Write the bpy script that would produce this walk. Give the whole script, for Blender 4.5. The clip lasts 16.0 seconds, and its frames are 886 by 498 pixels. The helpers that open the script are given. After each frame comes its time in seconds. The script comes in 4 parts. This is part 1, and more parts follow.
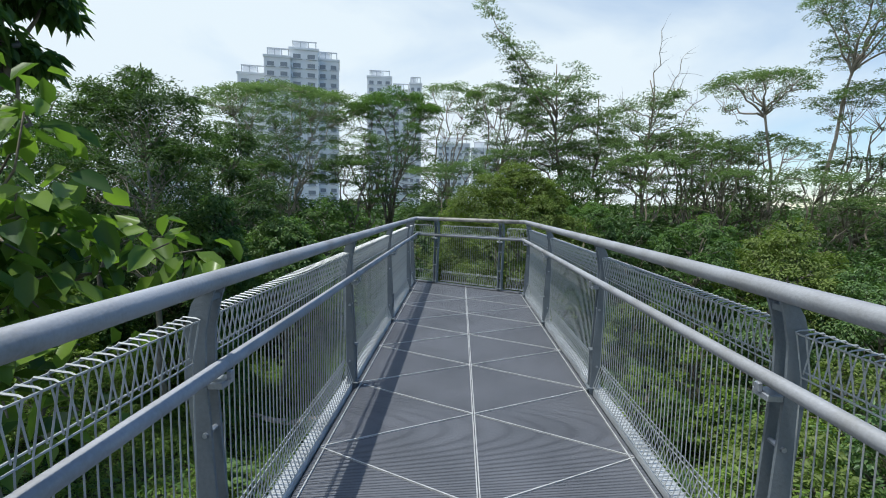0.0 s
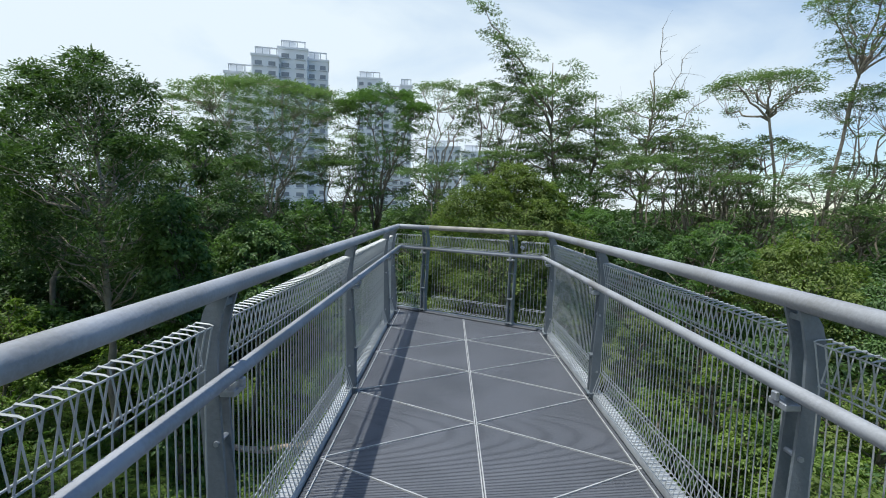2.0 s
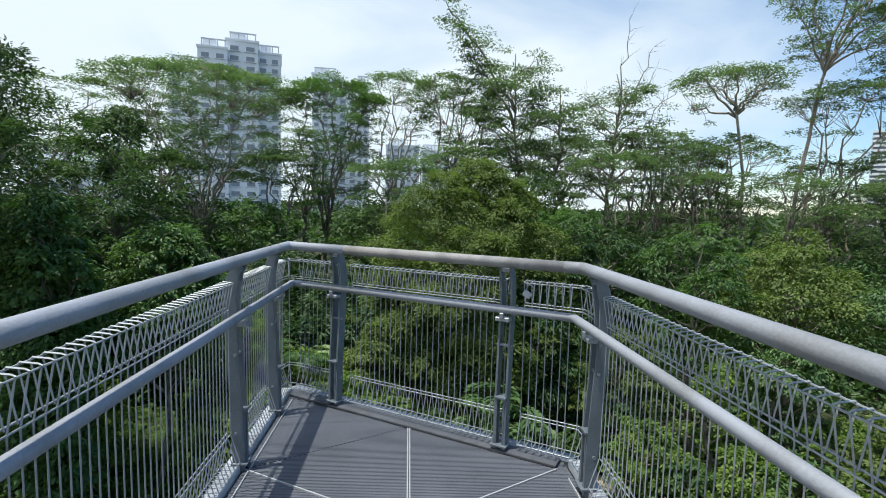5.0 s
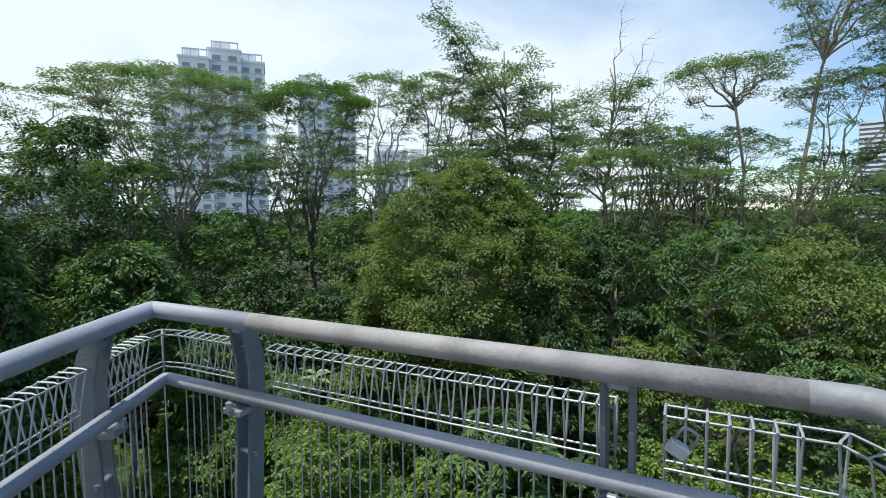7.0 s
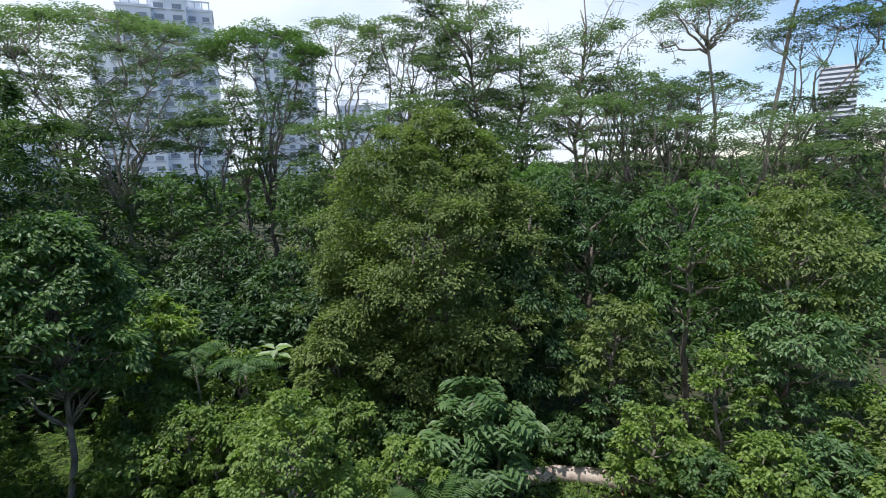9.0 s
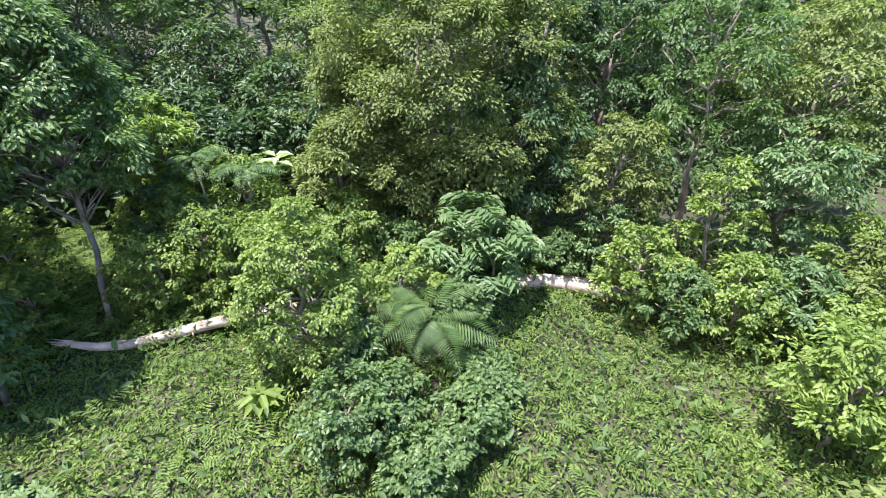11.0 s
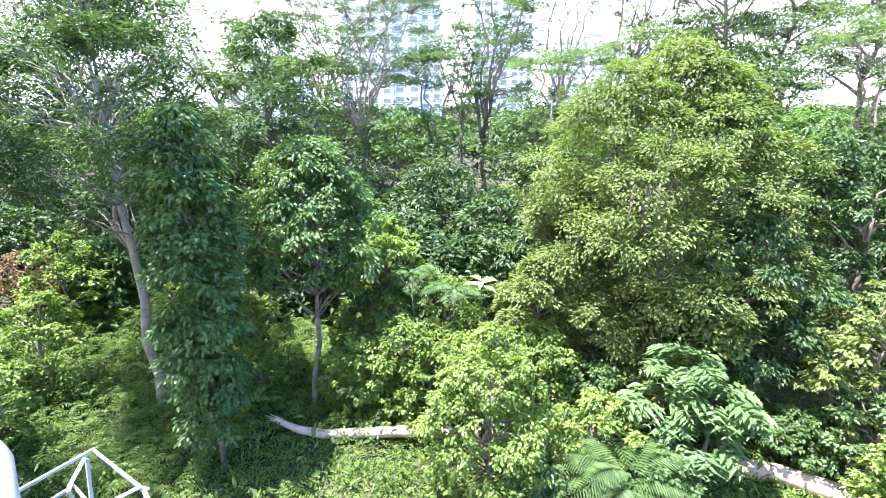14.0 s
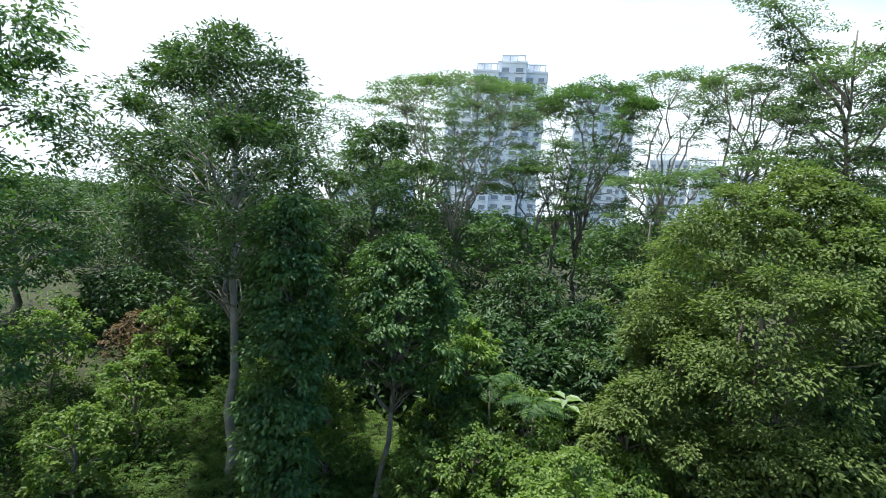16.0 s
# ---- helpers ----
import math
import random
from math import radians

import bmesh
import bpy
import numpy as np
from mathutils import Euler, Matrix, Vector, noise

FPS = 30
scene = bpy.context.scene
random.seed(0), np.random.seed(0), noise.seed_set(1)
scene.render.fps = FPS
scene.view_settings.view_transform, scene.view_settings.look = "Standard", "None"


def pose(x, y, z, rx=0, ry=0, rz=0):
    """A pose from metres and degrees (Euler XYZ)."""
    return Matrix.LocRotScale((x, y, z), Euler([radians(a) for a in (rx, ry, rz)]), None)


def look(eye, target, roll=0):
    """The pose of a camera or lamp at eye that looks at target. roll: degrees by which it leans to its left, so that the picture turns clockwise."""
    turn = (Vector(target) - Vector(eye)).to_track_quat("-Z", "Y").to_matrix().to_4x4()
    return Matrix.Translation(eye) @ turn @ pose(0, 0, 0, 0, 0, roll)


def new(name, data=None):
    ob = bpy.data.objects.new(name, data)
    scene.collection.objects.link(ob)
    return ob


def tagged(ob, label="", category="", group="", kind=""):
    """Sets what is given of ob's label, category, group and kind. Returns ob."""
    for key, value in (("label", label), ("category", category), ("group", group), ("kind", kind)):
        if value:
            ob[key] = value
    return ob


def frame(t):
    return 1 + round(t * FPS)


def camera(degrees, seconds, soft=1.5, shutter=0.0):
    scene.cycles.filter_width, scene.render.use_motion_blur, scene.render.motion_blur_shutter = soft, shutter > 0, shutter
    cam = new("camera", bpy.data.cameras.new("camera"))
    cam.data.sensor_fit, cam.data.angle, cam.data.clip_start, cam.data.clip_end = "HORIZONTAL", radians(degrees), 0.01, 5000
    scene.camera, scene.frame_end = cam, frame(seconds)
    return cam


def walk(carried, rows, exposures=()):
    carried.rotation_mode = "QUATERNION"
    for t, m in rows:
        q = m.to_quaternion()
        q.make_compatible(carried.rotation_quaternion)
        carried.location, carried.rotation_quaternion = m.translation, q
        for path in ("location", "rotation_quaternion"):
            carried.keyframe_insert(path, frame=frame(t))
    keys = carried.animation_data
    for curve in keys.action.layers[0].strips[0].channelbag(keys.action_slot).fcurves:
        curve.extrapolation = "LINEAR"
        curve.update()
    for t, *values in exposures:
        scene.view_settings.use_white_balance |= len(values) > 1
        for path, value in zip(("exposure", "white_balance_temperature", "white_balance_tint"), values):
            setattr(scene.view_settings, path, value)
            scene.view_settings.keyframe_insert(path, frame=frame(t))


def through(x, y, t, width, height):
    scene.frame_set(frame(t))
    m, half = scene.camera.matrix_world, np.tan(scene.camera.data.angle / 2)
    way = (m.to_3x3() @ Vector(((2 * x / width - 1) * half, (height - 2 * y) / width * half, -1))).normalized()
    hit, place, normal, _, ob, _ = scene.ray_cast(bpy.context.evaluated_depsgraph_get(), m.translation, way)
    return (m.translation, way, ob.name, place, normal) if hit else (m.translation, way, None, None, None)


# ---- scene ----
# camera and walk: seconds, x, y, z, yaw, pitch, roll
cam = camera(83.7, 16.0, soft=1.0)
PATH = [
    (0.0, -0.112, -0.572, 1.362, 2.00, -5.17, -0.93),
    (0.5, -0.101, -0.056, 1.370, 1.37, -4.64, 0.01),
    (1.0, -0.175, 0.465, 1.361, 1.37, -4.83, -0.71),
    (1.5, -0.184, 0.977, 1.353, 0.76, -4.76, -1.27),
    (2.0, -0.200, 1.490, 1.368, 0.83, -4.76, -1.47),
    (2.5, -0.213, 2.001, 1.365, 0.20, -4.91, -1.51),
    (3.0, -0.127, 2.548, 1.365, -1.20, -5.27, -1.00),
    (3.5, -0.115, 3.053, 1.373, -2.24, -5.30, -1.77),
    (4.0, -0.022, 3.525, 1.388, -3.27, -5.11, -1.93),
    (6.5, -0.020, 5.786, 1.429, -4.64, -4.20, -0.67),
    (7.0, 0.040, 6.171, 1.458, -4.96, -4.14, 0.42),
    (7.5, 0.019, 6.609, 1.476, -5.70, -3.92, 1.07),
    (8.0, 0.159, 6.946, 1.454, -6.75, -3.57, 1.35),
    (8.5, 0.243, 7.288, 1.487, -6.96, -4.21, 1.20),
    (9.0, 0.277, 7.485, 1.456, -8.66, -9.27, 1.87),
    (9.5, 0.350, 7.610, 1.412, -9.47, -18.40, 0.67),
    (12.0, 0.200, 7.733, 1.420, -0.96, -31.62, 1.24),
    (12.5, 0.080, 7.738, 1.415, 5.99, -30.52, 1.42),
    (13.0, -0.030, 7.712, 1.410, 10.92, -28.12, 1.24),
    (13.5, -0.095, 7.700, 1.420, 13.21, -22.39, 0.74),
    (14.0, -0.290, 7.770, 1.468, 14.37, -15.79, 0.12),
    (14.5, -0.345, 7.767, 1.408, 14.68, -10.31, -0.27),
    (15.0, -0.400, 7.760, 1.420, 16.30, -7.47, -1.61),
    (15.5, -0.474, 7.768, 1.438, 20.85, -5.38, -3.45),
    (16.0, -0.482, 7.779, 1.448, 24.81, -4.32, -4.47),
]
EXPOSURES = [(0.0, -0.14, 6160, 6), (8.5, 0.0, 6110, 8), (9.0, 0.08, 5970, 15), (9.5, 0.66, 6070, 23), (11.0, 1.5, 6020, 27), (12.0, 2.1, 6070, 31),
             (13.0, 2.2, 6070, 31), (13.5, 2.24, 6040, 29), (14.0, 2.3, 5970, 24), (14.5, 2.08, 6040, 19), (15.0, 1.6, 6060, 14), (15.5, 0.92, 6070, 9),
             (16.0, 0.48, 6070, 6)]
walk(cam, [(t, pose(x, y, z, 90 + pitch, roll, yaw)) for t, x, y, z, yaw, pitch, roll in PATH], EXPOSURES)

# ---------------------------------------------------------------- world and sun
SUN_WAY = Vector((-0.28, -0.08, 1.1)).normalized()
world = bpy.data.worlds.new("sky")
scene.world = world
world.use_nodes = True
nt = world.node_tree
nt.nodes.clear()
sky = nt.nodes.new("ShaderNodeTexSky")
sky.sky_type = "NISHITA"
sky.sun_disc = False
sky.sun_elevation = math.asin(SUN_WAY.z)
sky.sun_rotation = math.atan2(SUN_WAY.x, SUN_WAY.y)
sky.air_density, sky.dust_density, sky.ozone_density = 1.0, 0.3, 1.2
tc = nt.nodes.new("ShaderNodeTexCoord")
mp = nt.nodes.new("ShaderNodeMapping")
mp.inputs["Scale"].default_value = (1.0, 0.7, 2.2)
mp.inputs["Rotation"].default_value = (0.1, 0.3, 0.5)
cl = nt.nodes.new("ShaderNodeTexNoise")
cl.inputs["Scale"].default_value, cl.inputs["Detail"].default_value, cl.inputs["Roughness"].default_value = 1.5, 6, 0.5
cl.inputs["Distortion"].default_value = 0.5
# haze and thin cloud thicken towards the skyline and towards the sun's side
axes = nt.nodes.new("ShaderNodeSeparateXYZ")
haze = nt.nodes.new("ShaderNodeMath")
haze.operation = "MULTIPLY_ADD"
haze.inputs[1].default_value, haze.inputs[2].default_value = -1.1, 0.0
high = nt.nodes.new("ShaderNodeMath")
high.operation = "MULTIPLY_ADD"
high.inputs[1].default_value = -1.25
veil = nt.nodes.new("ShaderNodeMath")
veil.operation, veil.use_clamp = "MULTIPLY_ADD", True
veil.inputs[1].default_value = 2.5
mixc = nt.nodes.new("ShaderNodeMix")
mixc.data_type = "RGBA"
mixc.inputs[7].default_value = (10.9, 11.75, 12.4, 1)
bg = nt.nodes.new("ShaderNodeBackground")
bg.inputs["Strength"].default_value = 0.085
out = nt.nodes.new("ShaderNodeOutputWorld")
nt.links.new(tc.outputs["Generated"], mp.inputs["Vector"])
nt.links.new(mp.outputs["Vector"], cl.inputs["Vector"])
nt.links.new(tc.outputs["Generated"], axes.inputs[0])
nt.links.new(axes.outputs["X"], haze.inputs[0])
nt.links.new(axes.outputs["Z"], high.inputs[0])
nt.links.new(haze.outputs[0], high.inputs[2])
nt.links.new(cl.outputs["Fac"], veil.inputs[0])
nt.links.new(high.outputs[0], veil.inputs[2])
nt.links.new(veil.outputs[0], mixc.inputs[0])
deep = nt.nodes.new("ShaderNodeHueSaturation")
deep.inputs["Saturation"].default_value, deep.inputs["Value"].default_value = 1.35, 1.95
nt.links.new(sky.outputs["Color"], deep.inputs["Color"])
nt.links.new(deep.outputs["Color"], mixc.inputs[6])
nt.links.new(mixc.outputs[2], bg.inputs["Color"])
nt.links.new(bg.outputs["Background"], out.inputs["Surface"])

sun_data = bpy.data.lights.new("sun", "SUN")
sun_data.energy, sun_data.angle, sun_data.color = 5.0, radians(0.5), (1.0, 0.95, 0.86)
sun = new("sun", sun_data)
sun.matrix_world = look(SUN_WAY * 60, (0, 0, 0))


# ---------------------------------------------------------------- materials
def plain(name, colour, rough=0.5, metal=0.0, spots=None, scale=8.0, bump=0.0, bump_scale=60.0):
    """A surface with stains at one scale and grain at another."""
    m = bpy.data.materials.new(name)
    m.use_nodes = True
    t = m.node_tree
    b = t.nodes["Principled BSDF"]
    b.inputs["Roughness"].default_value, b.inputs["Metallic"].default_value = rough, metal
    co = t.nodes.new("ShaderNodeTexCoord")
    big = t.nodes.new("ShaderNodeTexNoise")
    big.inputs["Scale"].default_value, big.inputs["Detail"].default_value = scale, 6
    fine = t.nodes.new("ShaderNodeTexNoise")
    fine.inputs["Scale"].default_value, fine.inputs["Detail"].default_value = bump_scale, 4
    t.links.new(co.outputs["Object"], big.inputs["Vector"])
    t.links.new(co.outputs["Object"], fine.inputs["Vector"])
    r = t.nodes.new("ShaderNodeValToRGB")
    dark = spots or tuple(c * 0.7 for c in colour)
    r.color_ramp.elements[0].color, r.color_ramp.elements[1].color = (*dark, 1), (*colour, 1)
    r.color_ramp.elements[0].position, r.color_ramp.elements[1].position = 0.3, 0.6
    add = t.nodes.new("ShaderNodeMath")
    add.operation = "MULTIPLY_ADD"
    add.inputs[1].default_value, add.inputs[2].default_value = 0.3, -0.15
    tot = t.nodes.new("ShaderNodeMath")
    t.links.new(fine.outputs["Fac"], add.inputs[0])
    t.links.new(big.outputs["Fac"], tot.inputs[0])
    t.links.new(add.outputs[0], tot.inputs[1])
    t.links.new(tot.outputs[0], r.inputs["Fac"])
    t.links.new(r.outputs["Color"], b.inputs["Base Color"])
    if bump:
        bp = t.nodes.new("ShaderNodeBump")
        bp.inputs["Strength"].default_value, bp.inputs["Distance"].default_value = bump, 0.02
        t.links.new(fine.outputs["Fac"], bp.inputs["Height"])
        t.links.new(bp.outputs["Normal"], b.inputs["Normal"])
    return m


def leafy(name, dark, light, through=0.3, gloss=0.42, patch=0.35):
    """Leaves that differ one by one and in patches of the crown, and let some light through."""
    m = bpy.data.materials.new(name)
    m.use_nodes = True
    t = m.node_tree
    b = t.nodes["Principled BSDF"]
    b.inputs["Roughness"].default_value = gloss
    b.inputs["Specular IOR Level"].default_value = 0.3
    geo = t.nodes.new("ShaderNodeNewGeometry")
    co = t.nodes.new("ShaderNodeTexCoord")
    n = t.nodes.new("ShaderNodeTexNoise")
    n.inputs["Scale"].default_value, n.inputs["Detail"].default_value = patch, 3
    t.links.new(co.outputs["Object"], n.inputs["Vector"])
    mx = t.nodes.new("ShaderNodeMath")
    mx.operation = "MULTIPLY_ADD"
    mx.inputs[1].default_value = 0.5
    t.links.new(geo.outputs["Random Per Island"], mx.inputs[0])
    t.links.new(n.outputs["Fac"], mx.inputs[2])
    r = t.nodes.new("ShaderNodeValToRGB")
    r.color_ramp.elements[0].color, r.color_ramp.elements[1].color = (*dark, 1), (*light, 1)
    r.color_ramp.elements[0].position, r.color_ramp.elements[1].position = 0.4, 1.05
    t.links.new(mx.outputs[0], r.inputs["Fac"])
    t.links.new(r.outputs["Color"], b.inputs["Base Color"])
    tr = t.nodes.new("ShaderNodeBsdfTranslucent")
    bright = t.nodes.new("ShaderNodeMix")
    bright.data_type, bright.blend_type = "RGBA", "MULTIPLY"
    bright.inputs[0].default_value = 1.0
    bright.inputs[7].default_value = (1.3, 1.55, 0.7, 1)
    t.links.new(r.outputs["Color"], bright.inputs[6])
    t.links.new(bright.outputs[2], tr.inputs["Color"])
    ms = t.nodes.new("ShaderNodeMixShader")
    ms.inputs[0].default_value = through
    t.links.new(b.outputs[0], ms.inputs[1])
    t.links.new(tr.outputs[0], ms.inputs[2])
    t.links.new(ms.outputs[0], t.nodes["Material Output"].inputs["Surface"])
    return m


STEEL = plain("galvanised_steel", (0.40, 0.42, 0.46), 0.42, 0.6, (0.27, 0.29, 0.33), 5.0, 0.1, 120)
RAIL = plain("rail_paint", (0.32, 0.333, 0.37), 0.62, 0.1, (0.22, 0.222, 0.23), 3.0, 0.08, 90)
RAIL_WORN = plain("rail_paint_weathered", (0.33, 0.31, 0.295), 0.7, 0.05, (0.20, 0.19, 0.18), 7.0, 0.1, 90)
POST = plain("post_paint", (0.17, 0.195, 0.22), 0.55, 0.15, (0.12, 0.138, 0.155), 4.0, 0.1, 80)
WIRE = plain("wire_zinc", (0.38, 0.40, 0.415), 0.5, 0.2, (0.27, 0.285, 0.295), 9.0)
GRATE = plain("grating_steel", (0.15, 0.155, 0.175), 0.55, 0.3, (0.105, 0.11, 0.125), 1.6, 0.1, 70)
# Dark tone stands in for shade in the grating gaps; also the end plate's steel.
UNDER = plain("gap_shade_and_plate_steel", (0.10, 0.104, 0.116), 0.8, 0.1)
JOINT = plain("joint_bar", (0.55, 0.55, 0.55), 0.5, 0.3, (0.4, 0.4, 0.4), 12.0)
KERB = plain("kerb_channel", (0.50, 0.52, 0.55), 0.6, 0.15, (0.33, 0.34, 0.36), 4.0)
BARK = plain("bark_grey", (0.23, 0.20, 0.16), 0.9, 0, (0.10, 0.085, 0.065), 3.0, 0.5, 25)
BARK_PALE = plain("bark_pale", (0.34, 0.30, 0.25), 0.9, 0, (0.2, 0.17, 0.14), 2.0, 0.4, 22)
DEADWOOD = plain("dead_wood", (0.52, 0.43, 0.35), 0.9, 0, (0.30, 0.22, 0.17), 4.0, 0.6, 30)
SOIL = plain("forest_floor", (0.058, 0.062, 0.027), 0.95, 0, (0.026, 0.030, 0.014), 0.6, 0.6, 8)
L_FEATHER = leafy("leaf_feathery", (0.030, 0.063, 0.024), (0.088, 0.141, 0.047), 0.3, 0.55)
# Paler, greyer leaves for the far trees: distance haze painted into the colour.
L_ALBIZIA_HAZED = leafy("leaf_albizia_hazed", (0.073, 0.112, 0.061), (0.139, 0.191, 0.097), 0.5, 0.6)
L_BUSH = leafy("leaf_olive", (0.069, 0.104, 0.026), (0.184, 0.234, 0.066), 0.36, 0.58, 0.5)
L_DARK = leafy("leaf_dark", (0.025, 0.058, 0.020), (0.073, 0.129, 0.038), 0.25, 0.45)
L_MID = leafy("leaf_mid", (0.045, 0.094, 0.030), (0.132, 0.213, 0.066), 0.42, 0.5)
L_LIME = leafy("leaf_lime", (0.076, 0.135, 0.026), (0.235, 0.317, 0.071), 0.4, 0.46, 0.4)
L_FERN = leafy("leaf_fern", (0.061, 0.119, 0.023), (0.178, 0.260, 0.056), 0.4, 0.55, 0.25)
L_BLUE = leafy("leaf_bluegreen", (0.051, 0.104, 0.037), (0.132, 0.210, 0.073), 0.3, 0.45)
L_BROAD = leafy("leaf_broad", (0.039, 0.085, 0.019), (0.181, 0.270, 0.048), 0.4, 0.32, 1.6)
L_GLOSS = leafy("leaf_glossy", (0.051, 0.102, 0.035), (0.152, 0.237, 0.075), 0.4, 0.4, 0.6)
L_PALE = leafy("leaf_pale", (0.255, 0.333, 0.174), (0.392, 0.468, 0.278), 0.35, 0.4)
L_PALER = leafy("leaf_pale_green", (0.073, 0.135, 0.039), (0.162, 0.244, 0.078), 0.35, 0.5)
# Tower walls and panes are lightened, with the distance haze in their colour.
CONC = plain("tower_paint_hazed", (0.84, 0.86, 0.89), 0.8, 0, (0.76, 0.79, 0.83), 0.05)
# Darker copy of the wall paint: shade put into sills, ledges and roof frames.
CONC_SHADED = plain("tower_paint_shaded", (0.50, 0.53, 0.57), 0.8, 0, (0.44, 0.46, 0.50), 0.05)
PANE = plain("tower_window_hazed", (0.30, 0.335, 0.38), 0.25)
GLASS_T = plain("office_glass", (0.16, 0.19, 0.23), 0.2)


# ---------------------------------------------------------------- mesh helpers
def raw_mesh(name, verts, faces, material, smooth=False):
    """A mesh from numpy arrays: verts (n, 3), faces (m, k)."""
    verts, faces = np.asarray(verts, np.float32), np.asarray(faces, np.int32)
    me = bpy.data.meshes.new(name)
    me.vertices.add(len(verts))
    me.vertices.foreach_set("co", verts.ravel())
    k = faces.shape[1]
    me.loops.add(faces.size)
    me.loops.foreach_set("vertex_index", faces.ravel())
    me.polygons.add(len(faces))
    me.polygons.foreach_set("loop_start", np.arange(0, faces.size, k, dtype=np.int32))
    me.update(calc_edges=True)
    me.validate()
    if smooth:
        me.polygons.foreach_set("use_smooth", np.ones(len(faces), bool))
    me.materials.append(material)
    return me


def part(name, me, parent=None, label=""):
    ob = new(name, me)
    ob.parent = parent
    if label:
        ob["label"] = label
    return ob


class Build:
    """Collects quads and triangles as quads with a doubled corner left out: separate lists joined through bmesh at the end."""

    def __init__(self):
        self.v, self.f = [], []

    def add(self, verts, faces):
        n = len(self.v)
        self.v.extend([tuple(p) for p in verts])
        self.f.extend([tuple(i + n for i in f) for f in faces])

    def box(self, c, s, turn=None):
        x, y, z = (a / 2 for a in s)
        p = [Vector((i * x, j * y, k * z)) for i in (-1, 1) for j in (-1, 1) for k in (-1, 1)]
        if turn:
            p = [turn @ q for q in p]
        self.add([q + Vector(c) for q in p], [(0, 1, 3, 2), (4, 6, 7, 5), (0, 4, 5, 1), (2, 3, 7, 6), (0, 2, 6, 4), (1, 5, 7, 3)])

    def prism(self, poly, z0, z1):
        n = len(poly)
        self.add([(x, y, z0) for x, y in poly] + [(x, y, z1) for x, y in poly],
                 [tuple(reversed(range(n))), tuple(range(n, 2 * n))] + [(i, (i + 1) % n, n + (i + 1) % n, n + i) for i in range(n)])

    def tube(self, pts, radii, sides=6, caps=True):
        pts = [Vector(p) for p in pts]
        if not hasattr(radii, "__len__"):
            radii = [radii] * len(pts)
        n0 = len(self.v)
        side = None
        for i, p in enumerate(pts):
            d = (pts[min(i + 1, len(pts) - 1)] - pts[max(i - 1, 0)]).normalized()
            if side is None:
                side = d.cross(Vector((0.31, 0.2, 0.93) if abs(d.z) < 0.8 else (1, 0.1, 0))).normalized()
            side = (side - d * side.dot(d)).normalized()
            up = d.cross(side)
            for k in range(sides):
                a = 2 * math.pi * k / sides
                self.v.append(tuple(p + (side * math.cos(a) + up * math.sin(a)) * radii[i]))
        for i in range(len(pts) - 1):
            for k in range(sides):
                a, b = n0 + i * sides + k, n0 + i * sides + (k + 1) % sides
                self.f.append((a, b, b + sides, a + sides))
        if caps:
            self.f.append(tuple(n0 + k for k in reversed(range(sides))))
            self.f.append(tuple(n0 + (len(pts) - 1) * sides + k for k in range(sides)))

    def mesh(self, name, material, smooth=False, bevel=0.0):
        me = bpy.data.meshes.new(name)
        me.from_pydata(self.v, [], self.f)
        if bevel:
            bm = bmesh.new()
            bm.from_mesh(me)
            bmesh.ops.bevel(bm, geom=bm.edges[:], offset=bevel, segments=1, affect="EDGES", profile=0.5)
            bm.to_mesh(me)
            bm.free()
        if smooth:
            me.polygons.foreach_set("use_smooth", np.ones(len(me.polygons), bool))
        me.materials.append(material)
        me.update()
        return me


def bend(pts, steps=5, cut=0.09):
    """A polyline with its inner corners rounded."""
    pts = [Vector(p) for p in pts]
    res = [pts[0]]
    for a, b, c in zip(pts, pts[1:], pts[2:]):
        p, q = b + (a - b).normalized() * cut, b + (c - b).normalized() * cut
        for i in range(steps + 1):
            s = i / steps
            res.append(p * (1 - s) ** 2 + b * 2 * s * (1 - s) + q * s * s)
    return res + [pts[-1]]


# ---------------------------------------------------------------- ground
def ground_z(x, y):
    far = np.clip((np.hypot(x, y - 8) - 24) / 40, 0, 1)
    left = np.clip((-x - 11) / 14, 0, 1)
    return (-8.0 + 0.35 * np.sin(x * 0.33 + 1) * np.cos(y * 0.29) + 0.15 * np.sin(x * 0.9 + y * 0.7)
            + 3.0 * far * far * (3 - 2 * far) + 3.4 * left * left * (3 - 2 * left))


def gz(x, y):
    return float(ground_z(np.array(x), np.array(y)))


rings = np.concatenate([np.linspace(0.002, 60, 90), np.geomspace(66, 4000, 24)])
ang = np.linspace(0, 2 * np.pi, 144, endpoint=False)
gx, gy = rings[:, None] * np.cos(ang), 8 + rings[:, None] * np.sin(ang)
gv = np.stack([gx, gy, ground_z(gx, gy)], -1).reshape(-1, 3)
gi = (np.arange(len(rings) - 1)[:, None] * 144 + np.arange(144))
gj = (np.arange(len(rings) - 1)[:, None] * 144 + (np.arange(144) + 1) % 144)
gf = np.stack([gi, gi + 144, gj + 144, gj], -1).reshape(-1, 4)
tagged(new("ground", raw_mesh("ground", gv, gf, SOIL, True)), "dark earth forest floor far below the elevated walkway", "ground", kind="structure")

# ---------------------------------------------------------------- walkway deck
HALF, BACK = 0.875, -9.44
END_L, END_R = Vector((-0.875, 8.22)), Vector((0.875, 7.12))
END_DIR = (END_R - END_L).normalized()
END_OUT = Vector((-END_DIR.y, END_DIR.x))       # away from the deck


def end_y(x):
    return END_L.y + (x - END_L.x) * (END_R.y - END_L.y) / (END_R.x - END_L.x)


